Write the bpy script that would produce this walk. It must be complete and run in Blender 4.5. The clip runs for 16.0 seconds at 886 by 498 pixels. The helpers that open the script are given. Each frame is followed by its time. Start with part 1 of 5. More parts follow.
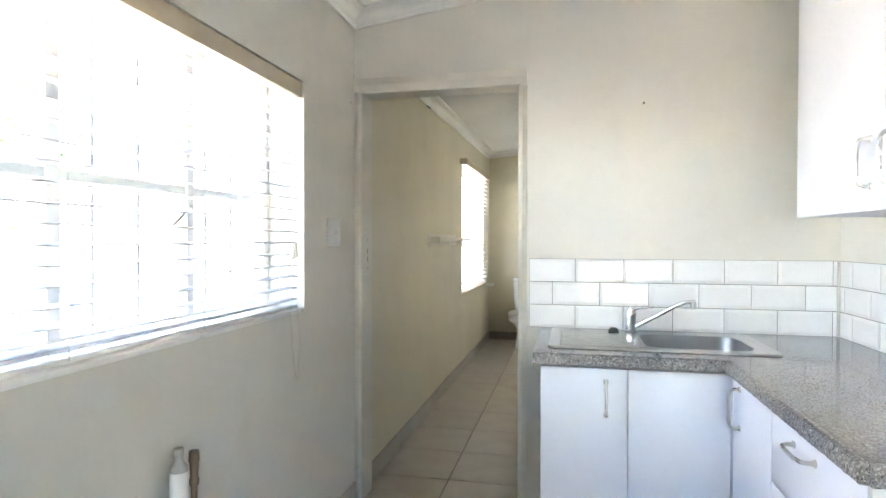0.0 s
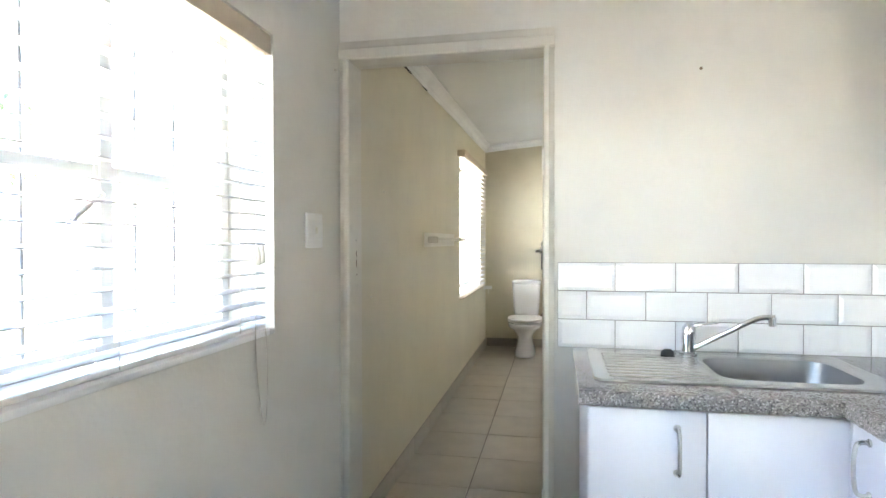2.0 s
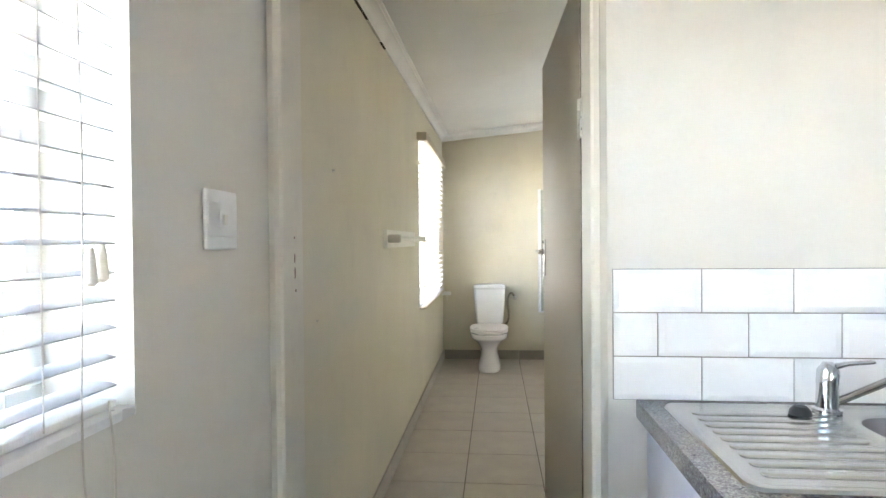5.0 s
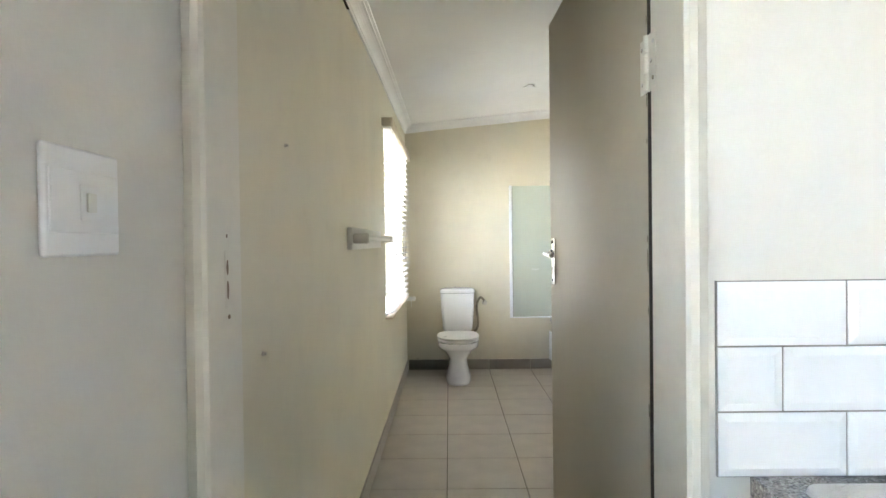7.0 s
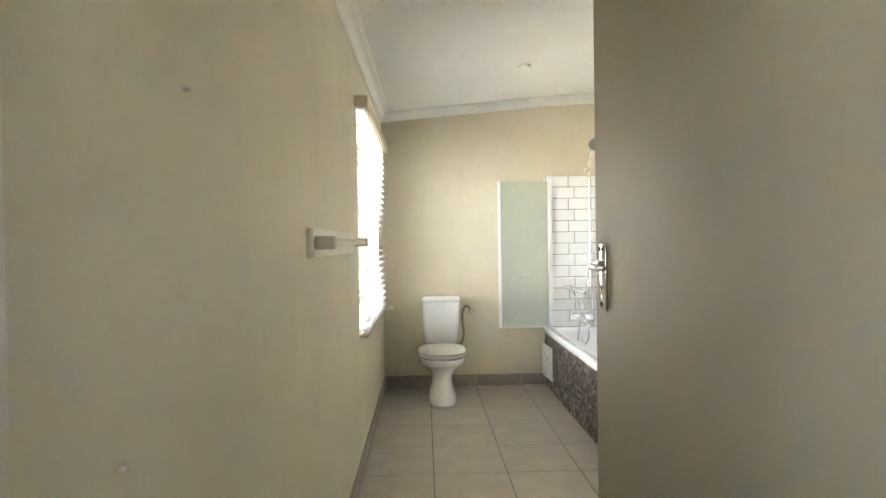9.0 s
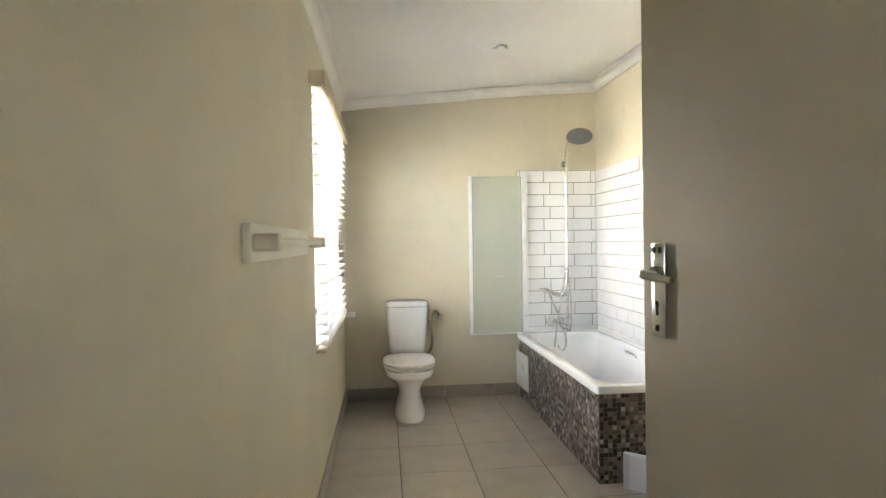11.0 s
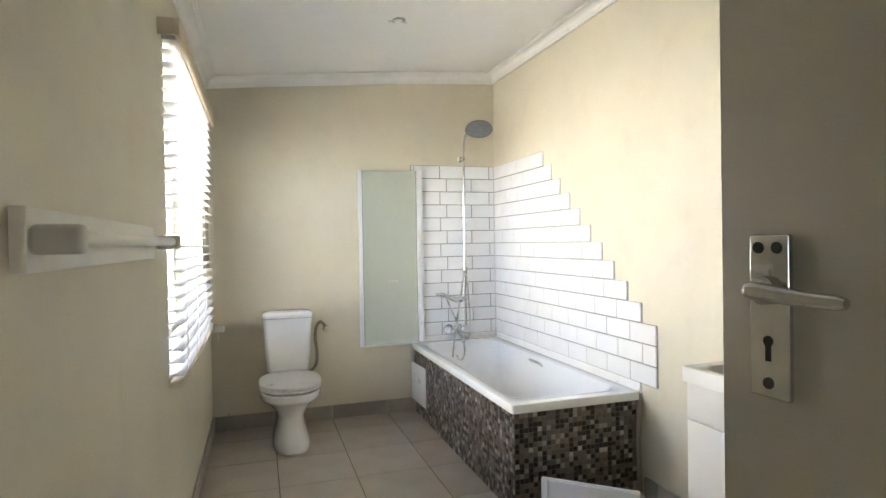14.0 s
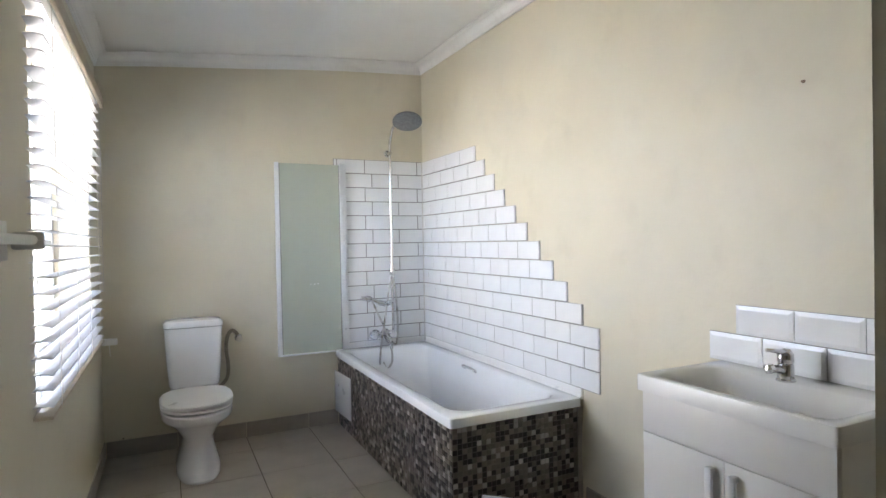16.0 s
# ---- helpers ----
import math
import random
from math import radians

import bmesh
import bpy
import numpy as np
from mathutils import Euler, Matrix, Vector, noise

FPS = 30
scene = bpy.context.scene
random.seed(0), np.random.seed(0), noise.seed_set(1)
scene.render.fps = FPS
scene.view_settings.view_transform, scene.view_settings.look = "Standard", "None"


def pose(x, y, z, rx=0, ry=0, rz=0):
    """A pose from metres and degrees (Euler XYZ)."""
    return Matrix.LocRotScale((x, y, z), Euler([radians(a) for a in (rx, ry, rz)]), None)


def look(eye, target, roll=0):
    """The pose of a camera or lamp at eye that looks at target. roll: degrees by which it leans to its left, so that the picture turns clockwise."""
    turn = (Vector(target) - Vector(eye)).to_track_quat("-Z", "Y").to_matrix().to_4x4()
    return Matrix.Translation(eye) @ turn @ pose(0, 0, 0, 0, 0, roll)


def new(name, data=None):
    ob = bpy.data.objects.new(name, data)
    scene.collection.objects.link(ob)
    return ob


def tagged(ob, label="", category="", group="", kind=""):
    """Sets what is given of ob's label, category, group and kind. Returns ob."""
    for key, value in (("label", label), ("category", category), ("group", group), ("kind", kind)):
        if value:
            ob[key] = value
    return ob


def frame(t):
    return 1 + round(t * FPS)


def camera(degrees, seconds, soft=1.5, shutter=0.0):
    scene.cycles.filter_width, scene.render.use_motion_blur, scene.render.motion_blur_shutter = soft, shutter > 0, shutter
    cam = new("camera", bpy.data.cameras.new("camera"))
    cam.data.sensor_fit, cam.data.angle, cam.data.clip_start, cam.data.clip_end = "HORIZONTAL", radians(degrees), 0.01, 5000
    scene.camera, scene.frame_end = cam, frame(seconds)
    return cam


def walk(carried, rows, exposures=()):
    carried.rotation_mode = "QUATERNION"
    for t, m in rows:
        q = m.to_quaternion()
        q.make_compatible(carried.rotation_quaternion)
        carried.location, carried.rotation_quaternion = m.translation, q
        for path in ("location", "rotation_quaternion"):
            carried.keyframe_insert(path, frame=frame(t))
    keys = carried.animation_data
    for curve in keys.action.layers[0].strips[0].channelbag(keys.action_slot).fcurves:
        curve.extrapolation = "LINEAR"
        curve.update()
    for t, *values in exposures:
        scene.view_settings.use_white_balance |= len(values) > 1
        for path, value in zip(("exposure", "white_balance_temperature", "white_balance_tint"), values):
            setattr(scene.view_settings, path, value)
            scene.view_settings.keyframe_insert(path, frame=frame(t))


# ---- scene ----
cam = camera(75.3, 16.0)
PATH = [
    (0, (1.008, -2.608, 1.286), (0.579, -0.655, 1.257), 0.1),
    (0.5, (0.945, -2.511, 1.285), (0.523, -0.557, 1.255), 0.0),
    (1, (0.894, -2.393, 1.273), (0.484, -0.436, 1.245), -0.0),
    (1.5, (0.853, -2.255, 1.281), (0.453, -0.295, 1.252), -0.1),
    (2, (0.829, -2.129, 1.286), (0.442, -0.167, 1.257), -0.1),
    (2.5, (0.792, -2.004, 1.279), (0.421, -0.039, 1.251), -0.2),
    (3, (0.743, -1.868, 1.288), (0.398, 0.101, 1.259), -0.3),
    (3.5, (0.685, -1.756, 1.284), (0.374, 0.219, 1.256), -0.2),
    (4, (0.654, -1.646, 1.278), (0.382, 0.336, 1.251), -0.3),
    (4.5, (0.61, -1.51, 1.275), (0.381, 0.477, 1.249), -0.4),
    (7, (0.418, -0.905, 1.273), (0.397, 1.094, 1.249), -0.7),
    (7.5, (0.404, -0.748, 1.277), (0.406, 1.251, 1.253), -0.7),
    (8, (0.394, -0.584, 1.286), (0.416, 1.416, 1.261), -0.7),
    (8.5, (0.389, -0.444, 1.279), (0.43, 1.555, 1.254), -0.7),
    (9, (0.358, -0.314, 1.289), (0.424, 1.685, 1.265), -0.8),
    (11.5, (0.328, 0.176, 1.286), (0.579, 2.16, 1.261), -0.9),
    (12, (0.336, 0.266, 1.28), (0.647, 2.241, 1.256), -0.9),
    (12.5, (0.335, 0.36, 1.281), (0.719, 2.322, 1.256), -0.9),
    (13, (0.333, 0.43, 1.283), (0.791, 2.377, 1.259), -1.0),
    (13.5, (0.325, 0.494, 1.285), (0.862, 2.42, 1.261), -1.0),
    (14, (0.317, 0.547, 1.279), (0.928, 2.451, 1.255), -1.0),
    (14.5, (0.322, 0.599, 1.272), (0.993, 2.483, 1.249), -1.0),
    (15, (0.333, 0.671, 1.268), (1.065, 2.533, 1.243), -1.1),
    (15.5, (0.341, 0.742, 1.271), (1.142, 2.575, 1.244), -1.1),
    (16, (0.353, 0.798, 1.272), (1.222, 2.598, 1.245), -1.1),
]
# seconds, stops, kelvin, tint: the clip's camera opens up and warms its picture on the way
EXPOSURES = [(0.0, 5.50, 6950, 12), (4.5, 5.62, 6800, 13), (7.0, 5.60, 6700, 11), (9.0, 5.52, 7350, 11), (12.5, 5.20, 7400, 12), (14.5, 5.02, 6600, 14), (16.0, 4.66, 6300, 16)]
walk(cam, [(t, look(eye, target, roll)) for t, eye, target, roll in PATH], EXPOSURES)

FLOOR = 0.03          # top of the floor tiles
RX = 2.08             # inner face of the long wall opposite the windows
FY = 4.695            # inner face of the far bathroom wall
BY = -3.9             # inner face of the wall behind the walk
PT = 0.122            # thickness of the partition

# ---------------------------------------------------------------- light
world = bpy.data.worlds.new("sky")
scene.world = world
world.use_nodes = True
wn = world.node_tree.nodes
wn.clear()
sky = wn.new("ShaderNodeTexSky")
sky.sky_type = 'NISHITA'
sky.sun_disc = False
sky.sun_elevation = radians(52)
sky.sun_rotation = radians(38)
bg = wn.new("ShaderNodeBackground")
bg.inputs["Strength"].default_value = 0.14
wo = wn.new("ShaderNodeOutputWorld")
world.node_tree.links.new(sky.outputs[0], bg.inputs[0])
world.node_tree.links.new(bg.outputs[0], wo.inputs[0])

sun = new("sun", bpy.data.lights.new("sun", 'SUN'))
sun.data.energy, sun.data.angle, sun.data.color = 5.0, radians(0.5), (1.0, 0.94, 0.84)
sun.matrix_world = look((3.6, 4.6, 7.4), (0, 0, 0))

# lamp added outside the bathroom window: extra sky light, angled to the vanity wall
glow = new("window_fill_lamp", bpy.data.lights.new("window_fill_lamp", 'AREA'))
glow.data.shape, glow.data.size, glow.data.size_y, glow.data.energy, glow.data.color = 'RECTANGLE', 2.0, 1.7, 3.3, (1.0, 0.99, 0.97)
glow.matrix_world = look((-1.0, 4.55, 1.62), (0.0, 3.60, 1.50))


# ---------------------------------------------------------------- materials
def material(name, color, rough=0.6, metal=0.0, spread=0.06, scale=3.0, grain=60.0, bump=0.05, dirt=0.0,
             coat=0.0, piece=0.0, rough_var=0.08):
    """Principled surface with cloudy variation, fine grain and relief. piece: brightness change from object to object."""
    m = bpy.data.materials.new(name)
    m.use_nodes = True
    nt = m.node_tree
    n, k = nt.nodes, nt.links
    p = n["Principled BSDF"]
    tc = n.new("ShaderNodeTexCoord")
    big = n.new("ShaderNodeTexNoise")
    big.inputs["Scale"].default_value, big.inputs["Detail"].default_value = scale, 4
    fine = n.new("ShaderNodeTexNoise")
    fine.inputs["Scale"].default_value, fine.inputs["Detail"].default_value = grain, 3
    k.new(tc.outputs["Object"], big.inputs["Vector"])
    k.new(tc.outputs["Object"], fine.inputs["Vector"])
    ramp = n.new("ShaderNodeValToRGB")
    dark = [c * (1 - spread * 2.0) for c in color]
    lite = [min(1, c * (1 + spread)) for c in color]
    ramp.color_ramp.elements[0].position, ramp.color_ramp.elements[0].color = 0.3, (*dark, 1)
    ramp.color_ramp.elements[1].position, ramp.color_ramp.elements[1].color = 0.7, (*lite, 1)
    k.new(big.outputs["Fac"], ramp.inputs["Fac"])
    out = ramp.outputs["Color"]
    if dirt:
        spots = n.new("ShaderNodeTexNoise")
        spots.inputs["Scale"].default_value, spots.inputs["Detail"].default_value = scale * 4.3, 8
        k.new(tc.outputs["Object"], spots.inputs["Vector"])
        r2 = n.new("ShaderNodeValToRGB")
        r2.color_ramp.elements[0].position, r2.color_ramp.elements[0].color = 0.56, (0, 0, 0, 1)
        r2.color_ramp.elements[1].position, r2.color_ramp.elements[1].color = 0.78, (dirt, dirt, dirt, 1)
        k.new(spots.outputs["Fac"], r2.inputs["Fac"])
        mix = n.new("ShaderNodeMixRGB")
        mix.inputs[2].default_value = (color[0] * 0.45, color[1] * 0.42, color[2] * 0.36, 1)
        k.new(r2.outputs["Color"], mix.inputs[0])
        k.new(out, mix.inputs[1])
        out = mix.outputs[0]
    if piece:
        info = n.new("ShaderNodeObjectInfo")
        mr = n.new("ShaderNodeMapRange")
        mr.inputs["To Min"].default_value, mr.inputs["To Max"].default_value = 1 - piece, 1 + piece
        k.new(info.outputs["Random"], mr.inputs["Value"])
        mul = n.new("ShaderNodeMixRGB")
        mul.blend_type = 'MULTIPLY'
        mul.inputs[0].default_value = 1
        k.new(out, mul.inputs[1])
        k.new(mr.outputs[0], mul.inputs[2])
        out = mul.outputs[0]
    k.new(out, p.inputs["Base Color"])
    rr = n.new("ShaderNodeMapRange")
    rr.inputs["To Min"].default_value, rr.inputs["To Max"].default_value = max(0.02, rough - rough_var), min(1, rough + rough_var)
    k.new(big.outputs["Fac"], rr.inputs["Value"])
    k.new(rr.outputs[0], p.inputs["Roughness"])
    p.inputs["Metallic"].default_value = metal
    p.inputs["Coat Weight"].default_value = coat
    if bump:
        b = n.new("ShaderNodeBump")
        b.inputs["Strength"].default_value, b.inputs["Distance"].default_value = bump, 0.01
        k.new(fine.outputs["Fac"], b.inputs["Height"])
        k.new(b.outputs[0], p.inputs["Normal"])
    return m


def plaster_paint(name, color):
    """Rolled wall paint on uneven plaster."""
    m = material(name, color, 0.5, 0, 0.035, 1.6, 55, 0.10, dirt=0.10)
    n, k = m.node_tree.nodes, m.node_tree.links
    wave = n.new("ShaderNodeTexNoise")
    wave.inputs["Scale"].default_value, wave.inputs["Detail"].default_value = 4.0, 2
    k.new([q for q in n if q.type == 'TEX_COORD'][0].outputs["Object"], wave.inputs["Vector"])
    b0 = [q for q in n if q.type == 'BUMP'][0]
    b1 = n.new("ShaderNodeBump")
    b1.inputs["Strength"].default_value, b1.inputs["Distance"].default_value = 0.25, 0.03
    k.new(wave.outputs["Fac"], b1.inputs["Height"])
    k.new(b1.outputs[0], b0.inputs["Normal"])
    return m


def granite_stone(name="grey_granite", rough=0.09, grain=300, dark=0.09, light=0.36):
    m = material(name, (0.30, 0.27, 0.26), rough, 0, 0.1, 8, 200, 0.0, rough_var=0.02)
    n, k = m.node_tree.nodes, m.node_tree.links
    tc = [q for q in n if q.type == 'TEX_COORD'][0]
    cells = n.new("ShaderNodeTexVoronoi")
    cells.inputs["Scale"].default_value = grain
    k.new(tc.outputs["Object"], cells.inputs["Vector"])
    sep = n.new("ShaderNodeSeparateColor")
    k.new(cells.outputs["Color"], sep.inputs[0])
    ramp = n.new("ShaderNodeValToRGB")
    cr = ramp.color_ramp
    cr.elements[0].position, cr.elements[0].color = 0.0, (dark, dark * 0.95, dark * 0.97, 1)
    cr.elements[1].position, cr.elements[1].color = 1.0, (light, light * 0.965, light * 0.935, 1)
    for at, c in ((0.2, (0.15, 0.141, 0.138, 1)), (0.5, (0.205, 0.192, 0.186, 1)), (0.8, (0.265, 0.25, 0.24, 1))):
        cr.elements.new(at).color = c
    k.new(sep.outputs[0], ramp.inputs["Fac"])
    k.new(ramp.outputs["Color"], n["Principled BSDF"].inputs["Base Color"])
    if rough < 0.2:
        n["Principled BSDF"].inputs["Coat Weight"].default_value = 0.3
        n["Principled BSDF"].inputs["Coat Roughness"].default_value = 0.02
        n["Principled BSDF"].inputs["Coat IOR"].default_value = 1.5
    return m


def mosaic_glaze():
    m = material("mixed_mosaic_glaze", (0.2, 0.17, 0.15), 0.3, 0, 0.1, 20, 200, 0.02)
    n, k = m.node_tree.nodes, m.node_tree.links
    geo = n.new("ShaderNodeNewGeometry")
    ramp = n.new("ShaderNodeValToRGB")
    cr = ramp.color_ramp
    cr.interpolation = 'CONSTANT'
    cr.elements[0].position, cr.elements[0].color = 0.0, (0.026, 0.018, 0.015, 1)
    cr.elements[1].position, cr.elements[1].color = 0.965, (0.55, 0.51, 0.45, 1)
    for at, c in ((0.24, (0.045, 0.031, 0.026, 1)), (0.36, (0.155, 0.128, 0.108, 1)), (0.57, (0.19, 0.157, 0.132, 1)),
                  (0.76, (0.225, 0.19, 0.16, 1)), (0.89, (0.38, 0.34, 0.295, 1))):
        cr.elements.new(at).color = c
    k.new(geo.outputs["Random Per Island"], ramp.inputs["Fac"])
    k.new(ramp.outputs["Color"], n["Principled BSDF"].inputs["Base Color"])
    return m


def glass(name, color, rough):
    m = bpy.data.materials.new(name)
    m.use_nodes = True
    p = m.node_tree.nodes["Principled BSDF"]
    p.inputs["Base Color"].default_value = (*color, 1)
    p.inputs["Roughness"].default_value = rough
    p.inputs["Transmission Weight"].default_value = 1.0
    p.inputs["IOR"].default_value = 1.45
    return m


def frosted_glass():
    """Obscured bath-screen glass: pale green, lets light through but no shapes."""
    m = material("frosted_green_glass", (0.47, 0.50, 0.415), 0.22, 0, 0.015, 2, 160, 0.03, rough_var=0.02)
    p = m.node_tree.nodes["Principled BSDF"]
    p.inputs["Transmission Weight"].default_value = 0.0
    return m


M_WALL = plaster_paint("khaki_beige_wall_paint", (0.68, 0.628, 0.495))
M_KWALL = plaster_paint("pale_stone_wall_paint", (0.69, 0.67, 0.61))
M_CEIL = material("white_ceiling_paint", (0.86, 0.86, 0.84), 0.8, 0, 0.02, 1.5, 90, 0.03, dirt=0.04)
M_CORN = material("white_cornice_paint", (0.83, 0.83, 0.81), 0.6, 0, 0.03, 4, 90, 0.03, dirt=0.10)
M_FRAME = material("beige_enamel_on_steel", (0.70, 0.665, 0.585), 0.42, 0, 0.04, 5, 40, 0.06, dirt=0.12)
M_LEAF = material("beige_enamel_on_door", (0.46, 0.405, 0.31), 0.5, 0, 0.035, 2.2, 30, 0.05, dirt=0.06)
M_FLOOR = material("beige_ceramic_floor", (0.45, 0.405, 0.35), 0.34, 0, 0.07, 6, 120, 0.03, dirt=0.15, piece=0.045)
M_GROUT = material("dark_floor_grout", (0.16, 0.135, 0.11), 0.9, 0, 0.15, 9, 200, 0.2)
M_SKIRT = material("grey_beige_skirting_tile", (0.39, 0.345, 0.30), 0.3, 0, 0.08, 8, 120, 0.03, dirt=0.12, piece=0.05)
M_TILE = material("white_glazed_tile", (0.84, 0.845, 0.85), 0.12, 0, 0.015, 6, 30, 0.01, piece=0.02, rough_var=0.04)
M_TGROUT = material("grey_wall_grout", (0.28, 0.27, 0.25), 0.9, 0, 0.15, 12, 200, 0.15)
M_BEAD = material("pale_grout_bead", (0.62, 0.60, 0.57), 0.8, 0, 0.08, 12, 200, 0.1)
M_CAB = material("white_melamine", (0.775, 0.78, 0.845), 0.32, 0, 0.004, 3, 60, 0.006, rough_var=0.03)
M_VANITY = material("warm_white_vanity_board", (0.83, 0.805, 0.77), 0.34, 0, 0.006, 3, 60, 0.006, rough_var=0.03)
M_BASIN = material("warm_white_moulded_basin", (0.86, 0.845, 0.82), 0.24, 0, 0.01, 4, 20, 0.0, rough_var=0.03)
M_CABIN = material("white_board_edge", (0.66, 0.65, 0.64), 0.6, 0, 0.05, 6, 90, 0.05)
M_CHINA = material("white_glazed_china", (0.86, 0.87, 0.88), 0.06, 0, 0.01, 4, 20, 0.0, coat=0.3, rough_var=0.02)
M_PLASTIC = material("white_plastic", (0.83, 0.83, 0.82), 0.3, 0, 0.02, 8, 80, 0.01)
M_RAIL = material("cream_plastic", (0.78, 0.76, 0.69), 0.32, 0, 0.03, 6, 80, 0.01)
M_BRACKET = material("grey_beige_plastic", (0.57, 0.535, 0.465), 0.35, 0, 0.03, 6, 80, 0.01)
M_CHROME = material("polished_chrome", (0.68, 0.68, 0.69), 0.08, 1.0, 0.03, 20, 90, 0.0, rough_var=0.04)
# dark brown for gaps: shade at the hinge edge, broken plaster in the crack
M_GAPDARK = material("dark_gap_brown", (0.045, 0.033, 0.024), 0.8, 0, 0.2, 8, 80, 0.1)
M_SATIN = material("satin_nickel", (0.58, 0.57, 0.55), 0.28, 1.0, 0.04, 20, 200, 0.01)
M_STEEL = material("brushed_stainless_steel", (0.50, 0.50, 0.485), 0.25, 1.0, 0.02, 10, 260, 0.0, rough_var=0.04)
# bowl steel darker than the deck's: its dim, shaded reflections put into the colour
M_BOWL = material("shaded_bowl_steel", (0.27, 0.275, 0.28), 0.46, 1.0, 0.05, 10, 260, 0.02)
M_HEAD = material("dull_grey_nozzle_plate", (0.20, 0.205, 0.21), 0.4, 0.3, 0.1, 60, 300, 0.1)
M_ALU = material("satin_anodised_aluminium", (0.84, 0.85, 0.86), 0.3, 0.15, 0.02, 10, 90, 0.0)
M_GRANITE = granite_stone()
M_CHISEL = granite_stone("chiselled_granite", 0.55, 290, 0.04, 0.50)
M_MOSAIC = mosaic_glaze()
M_MGROUT = material("grey_mosaic_grout", (0.205, 0.178, 0.153), 0.9, 0, 0.12, 12, 200, 0.1)
M_SLAT = material("greyish_white_blind_slat", (0.52, 0.515, 0.52), 0.4, 0, 0.015, 5, 80, 0.01)
M_VALANCE = material("tan_wood_valance", (0.60, 0.51, 0.39), 0.45, 0, 0.06, 7, 90, 0.04, dirt=0.1)
M_CORD = material("pale_blind_cord", (0.60, 0.57, 0.52), 0.8, 0, 0.05, 20, 200, 0.0)
M_WINFRAME = material("white_steel_window_paint", (0.70, 0.70, 0.68), 0.4, 0, 0.04, 8, 80, 0.03)
M_BAR = material("grey_burglar_bar_paint", (0.20, 0.20, 0.20), 0.45, 0, 0.05, 9, 90, 0.03)
M_BLACK = material("black_rubber", (0.025, 0.025, 0.027), 0.5, 0, 0.1, 20, 90, 0.02)
M_DARK = material("dark_hole", (0.03, 0.025, 0.02), 0.9, 0, 0.1, 20, 90, 0.0)
M_HOSE = material("braided_grey_hose", (0.30, 0.26, 0.20), 0.45, 0.3, 0.1, 40, 300, 0.15)
M_BROWN = material("aged_brass_pipe", (0.26, 0.19, 0.135), 0.5, 0.7, 0.15, 30, 200, 0.2)
M_GREYPIPE = material("grey_zinc_pipe", (0.42, 0.41, 0.39), 0.5, 0.5, 0.12, 30, 200, 0.15)
M_GROUND = material("pale_concrete_paving", (0.56, 0.52, 0.45), 0.95, 0, 0.12, 1.2, 30, 0.3)
M_BOUNCEWALL = material("white_bounce_wall", (0.74, 0.72, 0.67), 0.9, 0, 0.06, 1.2, 40, 0.2, dirt=0.1)
M_BARK = material("grey_brown_bark", (0.20, 0.15, 0.11), 0.9, 0, 0.2, 8, 60, 0.5)
M_LEAVES = material("olive_green_leaves", (0.075, 0.11, 0.04), 0.55, 0, 0.25, 6, 60, 0.0)
M_SKYCOVER = material("grey_sky_cover", (0.35, 0.35, 0.35), 0.6, 0.2, 0.1, 3, 60, 0.05)
M_GLASS = glass("clear_window_glass", (0.97, 0.99, 0.98), 0.0)
M_FROST = frosted_glass()


# ---------------------------------------------------------------- mesh helpers
def box(bm, x0, x1, y0, y1, z0, z1, bevel=0.0, seg=2):
    """Adds a box, with rounded edges if bevel is given."""
    part_bm = bmesh.new()
    bmesh.ops.create_cube(part_bm, size=1)
    bmesh.ops.scale(part_bm, vec=(x1 - x0, y1 - y0, z1 - z0), verts=part_bm.verts)
    bmesh.ops.translate(part_bm, vec=((x0 + x1) / 2, (y0 + y1) / 2, (z0 + z1) / 2), verts=part_bm.verts)
    if bevel:
        bmesh.ops.bevel(part_bm, geom=part_bm.edges[:], offset=bevel, segments=seg, profile=0.5, affect='EDGES')
    tmp = bpy.data.meshes.new("tmp")
    part_bm.to_mesh(tmp)
    part_bm.free()
    bm.from_mesh(tmp)
    bpy.data.meshes.remove(tmp)
    return bm


def bbox(*a, **k):
    return box(bmesh.new(), *a, **k)


def loft(bm, rings, cap0=True, cap1=True):
    """Skins closed rings of equal point count."""
    rows = [[bm.verts.new(p) for p in r] for r in rings]
    for a, b in zip(rows, rows[1:]):
        for i in range(len(a)):
            j = (i + 1) % len(a)
            bm.faces.new((a[i], a[j], b[j], b[i]))
    if cap0:
        bm.faces.new(list(reversed(rows[0])))
    if cap1:
        bm.faces.new(rows[-1])
    return bm


def tube(bm, pts, r, n=12, cap=True):
    """A round pipe along points; r one radius or one for each point."""
    pts = [Vector(p) for p in pts]
    rs = r if isinstance(r, (list, tuple)) else [r] * len(pts)
    rings, up = [], None
    for i, p in enumerate(pts):
        d = (pts[min(i + 1, len(pts) - 1)] - pts[max(i - 1, 0)]).normalized()
        if up is None:
            up = Vector((0, 0, 1)) if abs(d.z) < 0.9 else Vector((1, 0, 0))
        side = d.cross(up).normalized()
        up = side.cross(d).normalized()
        rings.append([p + (side * math.cos(2 * math.pi * q / n) + up * math.sin(2 * math.pi * q / n)) * rs[i] for q in range(n)])
    return loft(bm, rings, cap, cap)


